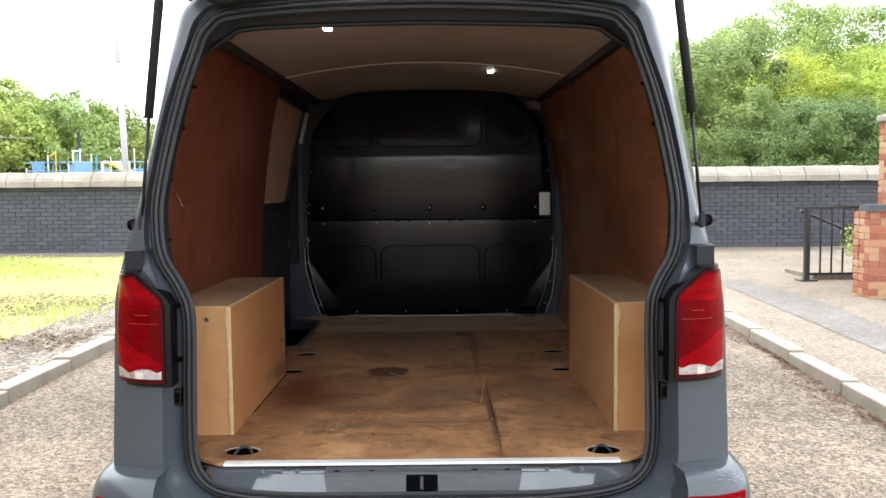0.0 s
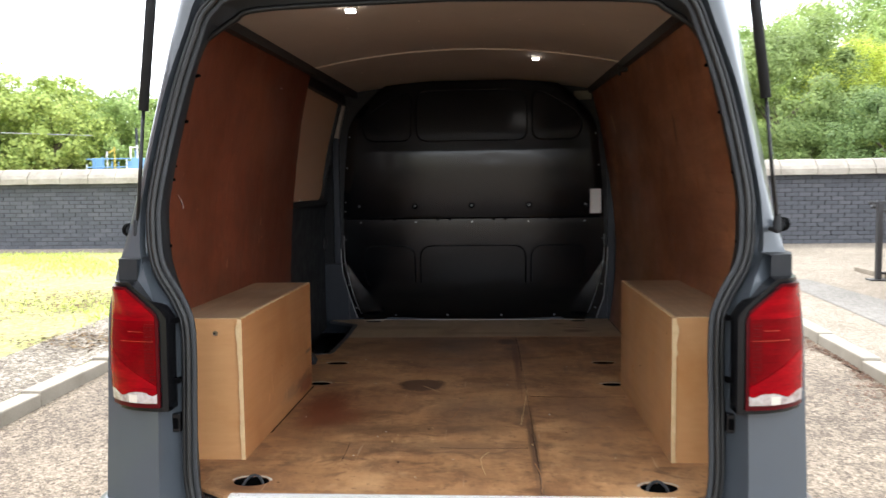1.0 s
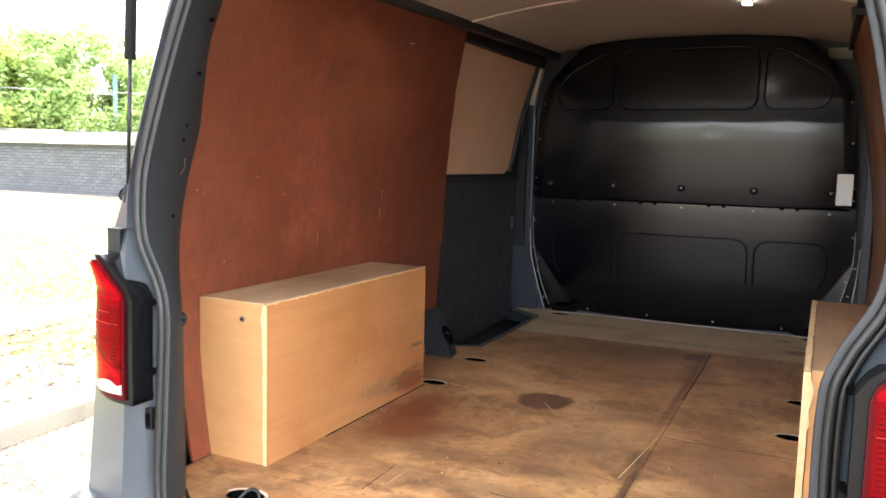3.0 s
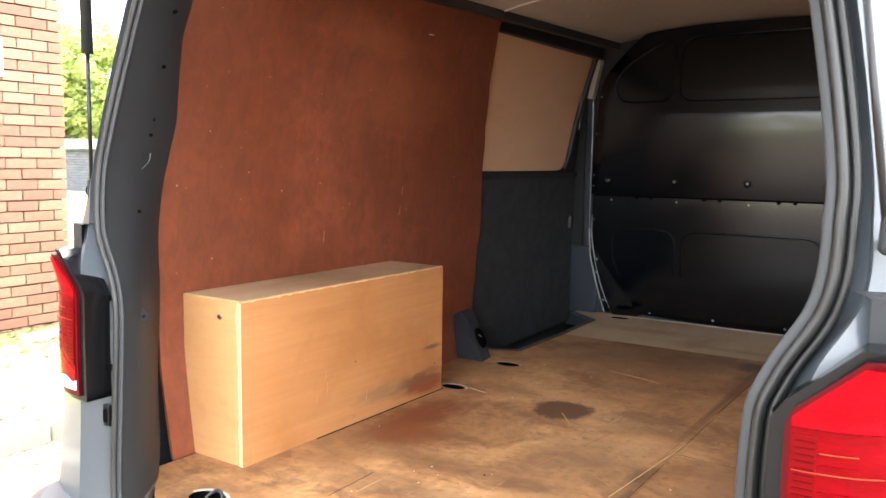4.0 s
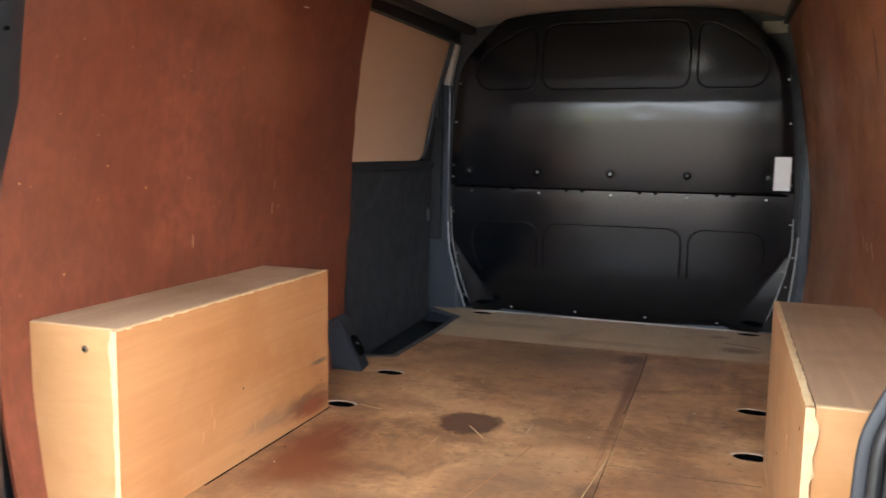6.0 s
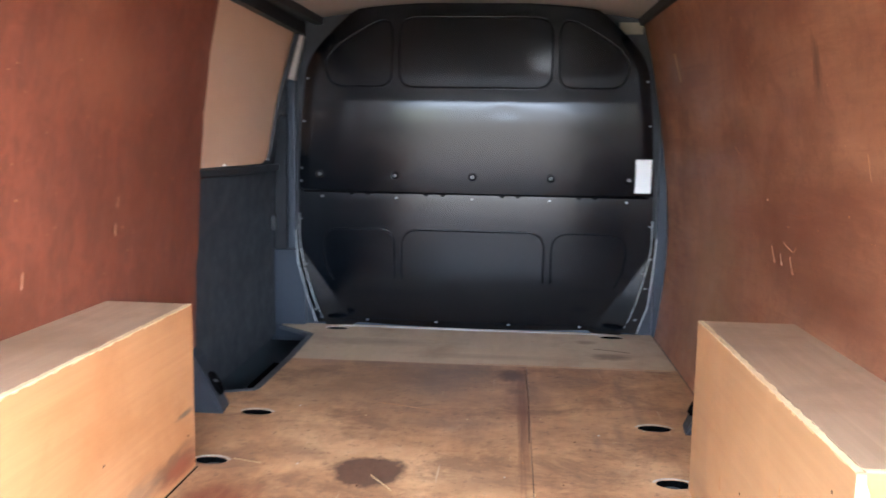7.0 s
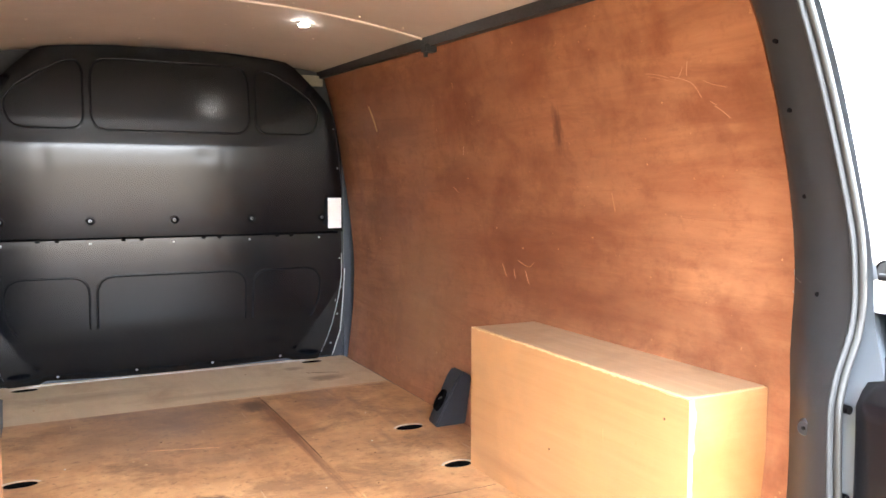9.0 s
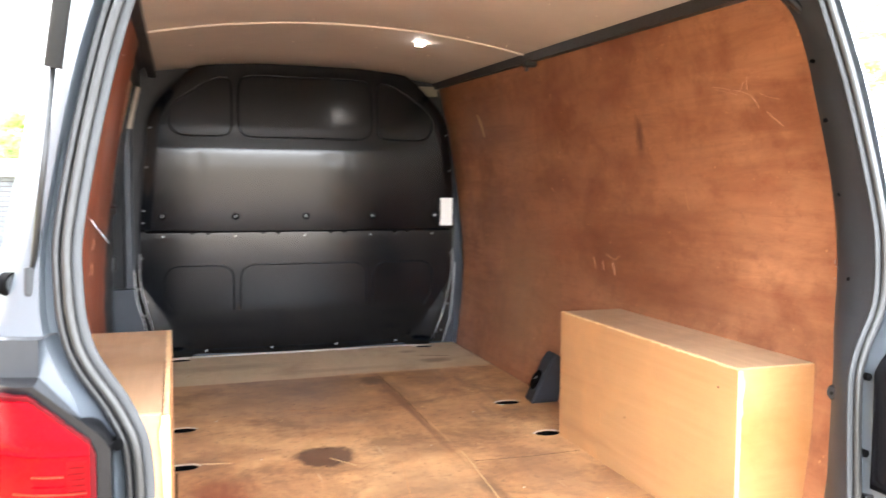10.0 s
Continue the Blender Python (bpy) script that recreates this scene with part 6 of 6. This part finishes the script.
spots = [(8.7, 22, 1, .93), (13.3, 30, 2, 1.03), (11.6, 24, 0, .72), (14.8, 27, 2, .96), (9.9, 18, 3, .68), (13.3, 22, 0, .70), (11.9, 34, 2, 1.0), (8.5, 20, 3, .58), (18.5, 25, 2, 1.0), (17.5, 19.5, 3, .9), (20.5, 20.5, 0, 1.0), (16.8, 30, 1, 1.1), (11.6, 18.6, 3, .62),
         (-21, 42, 0, .80), (-26.5, 40, 3, 1.1), (-18, 52, 1, .95), (-13.5, 55, 3, 1.15), (-23.5, 54, 2, .82), (-10, 58, 1, 1.0), (-5.5, 56, 0, .8), (-30.5, 37.5, 0, .86), (-29, 45, 2, .9), (-33.5, 32.5, 1, 1.02), (-36, 37, 2, .93), (-36.5, 27.5, 0, .95), (-40, 31, 2, .95), (-38.5, 22.5, 1, 1.05), (-42, 25, 2, 1.0), (-40, 18, 0, .95), (-44, 13, 2, 1.0), (-34, 42, 2, .92), (-16, 45, 3, .95), (-11, 48, 3, .9), (-20, 48, 1, 1.05), (-24, 46, 1, 1.05), (-14, 50, 1, .95), (-8, 50, 3, 1.1), (-4, 50, 3, 1.1), (-27, 43, 1, 1.0), (-31.5, 34.5, 2, .9), (-34, 29, 2, .92), (-29, 36, 1, 1.1), (-37.5, 25, 2, .95), (-39, 20.5, 2, .95), (-25, 37, 2, .9), (-28.5, 34.5, 0, .95), (-22.5, 39, 0, .95), (-19.5, 41, 2, .8), (-27, 48, 2, 1.0)]
used = set()
rng = random.Random(8)
for x, y, k, s in spots:
    k = k if x > 0 else k + 4
    rng.uniform(0, 360)
    if k not in used:
        used.add(k)
        kinds[k].matrix_basis = pose(x, y, .2, 0, 0, rng.uniform(0, 360))
        kinds[k].scale = (s, s, s)
    else:
        c = copy_thing(kinds[k], pose(x, y, .2, 0, 0, rng.uniform(0, 360)))
        c.scale = (s, s, s)
bush = tree("shrub", 12, 2.0, 1.2, 1.0, LEAF_A, "leafy green shrub behind the low wall", 5000, .11, False)
bush.location = (8.2, 6.9, .15)
weed = tree("shrub", 13, .55, .28, .26, LEAF_A, "straggling weed growing at the railing", 260, .05, False)
weed.location = (5.25, 7.36, .45)

# ---- far things behind the wall ----
POLE = mottled("pale_grey_steel", (0.36, 0.36, 0.36), (0.43, 0.43, 0.43), 6, 0.5, bump=0)
BLUE = plain("blue_paint", (0.16, 0.33, 0.55), 0.6)
YELLOW = plain("yellow_paint", (0.60, 0.45, 0.08), 0.5)
WHITE = mottled("white_sheet", (0.68, 0.68, 0.66), (0.80, 0.80, 0.78), 1.0, 0.7, bump=0)
ORANGE = plain("rusty_orange", (0.45, 0.18, 0.06), 0.7)
lamp_post = thing("lamp_post", (-9.15, 21.7, .2), "tall pale grey steel post", "post")
part("shaft", rod((-9.15, 21.7, .2), (-9.33, 21.7, 5.3), .095, .085, 18), POLE, lamp_post, "", True)
part("collar", rod((-9.33, 21.7, 5.28), (-9.335, 21.7, 5.5), .10, .09, 18, rod((-9.335, 21.7, 5.5), (-9.345, 21.7, 5.95), .075, .07, 14)), POLE, lamp_post)
for x, y, h in ((-32.2, 29, 5.2), (-27.5, 32.5, 5.0), (-36.3, 25, 5.4)):
    p = thing("blue_post", (x, y, .2), "blue steel post carrying wires", "post", "blue posts")
    part("shaft", rod((x, y, .2), (x, y, h), .12, .10, 12), BLUE, p)
    part("bracket", rod((x, y, h - 1.0), (x - 2.6, y - 2.2, h - .9), .03), POLE, p)
wire = thing("overhead_wire", (-31, 29, 4.2), "thin overhead wires between the blue posts", "wire")
part("strand", rod((-40, 21.5, 4.3), (-20, 38, 4.2), .02, sides=6), POLE, wire)
fence = thing("play_fence", (-16.5, 36, .2), "blue playground fence panels and uprights", "fence")
rng = random.Random(31)
for k in range(19):
    x = -19.6 + k * .34
    y = 36.5 + .25 * math.sin(k)
    part("upright", rod((x, y, .2), (x, y, rng.uniform(2.7, 3.6)), .03, sides=7), BLUE if k % 3 else WHITE, fence)
for z in (2.55, 2.95):
    part("bar", rod((-19.6, 36.5, z), (-13.4, 36.5, z), .025, sides=7), BLUE, fence)
for x0, x1, z1 in ((-19.5, -18.9, 3.0), (-17.8, -17.3, 2.85), (-16.1, -15.7, 2.7), (-14.7, -13.9, 2.65)):
    part("mesh_panel", box(x0, x1, 36.85, 36.88, .3, z1), BLUE, fence, "blue mesh panel")
dark_pole = thing("dark_pole", (-17.5, 37.5, .2), "slim dark blue pole in the playground", "post")
part("shaft", rod((-17.5, 37.5, .2), (-17.5, 37.5, 4.5), .09, .07), GREY_TRIM, dark_pole)
slide = thing("play_slide", (-14.2, 33, .2), "yellow playground slide with a blue tower", "slide")
part("chute", box(-.22, .22, -.55, .55, -.06, .06, .03, m=pose(-13.7, 33, 2.55, 24, 0, 60)), YELLOW, slide)
part("side_rail", rod((-14.25, 33.1, 2.2), (-14.25, 33.1, 2.85), .045), YELLOW, slide)
part("tower", box(-15.8, -15.4, 33, 34, .2, 2.85, .03), BLUE, slide)
part("tower_frame", rod((-15.8, 33, 2.8), (-15.8, 33, 3.35), .03, bm=rod((-15.5, 33, 2.8), (-15.5, 33, 3.4), .03, bm=rod((-15.85, 33, 3.3), (-15.45, 33, 3.3), .025))), WHITE, slide)
spinner = thing("play_spinner", (-18.1, 36, .2), "yellow climbing frame in the playground", "play frame")
part("ring", rod((-18.25, 36, 3.2), (-17.95, 36, 3.4), .035, bm=rod((-17.95, 36, .2), (-17.95, 36, 3.5), .03)), YELLOW, spinner)
for x, y, w in ((-13.2, 34.5, 1.0), (-15.2, 34.6, 1.2)):
    fr = thing("goal_frame", (x, y, .2), "white tubular steel goal frame", "goal", "goal frames")
    part("left_post", rod((x, y, .2), (x, y, 2.9), .06), WHITE, fr)
    part("right_post", rod((x + w, y, .2), (x + w, y, 2.9), .06), WHITE, fr)
    part("cross_bar", rod((x, y, 2.85), (x + w, y, 2.85), .06), WHITE, fr)
shed = thing("white_canopy", (-21.5, 25.5, .2), "white sheet roof of a low shelter", "shelter")
rows = [[(-23.6, 23.4, 2.5), (-21.9, 25.0, 3.5), (-19.4, 27.4, 2.35)], [(-24.6, 24.8, 2.5), (-23.1, 26.6, 3.5), (-20.7, 28.9, 2.35)]]
bm = lofted(rows)
r = bmesh.ops.extrude_face_region(bm, geom=list(bm.faces))
bmesh.ops.translate(bm, vec=(0, 0, -.1), verts=[v for v in r["geom"] if isinstance(v, bmesh.types.BMVert)])
part("roof_sheet", bm, WHITE, shed)
part("gable", lofted([[(-23.5, 23.5, .2), (-19.5, 27.3, .2)], [(-23.5, 23.5, 2.42), (-19.5, 27.3, 2.28)]]), POLE, shed, "grey front sheet")
for x, y in ((-24.4, 24.8), (-20.8, 28.7)):
    part("leg", rod((x, y, .2), (x, y, 2.4), .06), POLE, shed)
op = thing("orange_post", (-24.6, 30.5, .2), "rusty orange steel post by the fence", "post")
part("shaft", rod((-24.6, 30.5, .2), (-24.6, 30.5, 3.9), .1, .1), ORANGE, op)
fence2 = thing("grey_fence", (-31, 30, .2), "long grey palisade fence before the trees", "fence")
part("rail_sheet", box(-17, 17, -.03, .03, 0, 2.15, m=pose(-31, 29.5, .2, 0, 0, 42)), POLE, fence2)
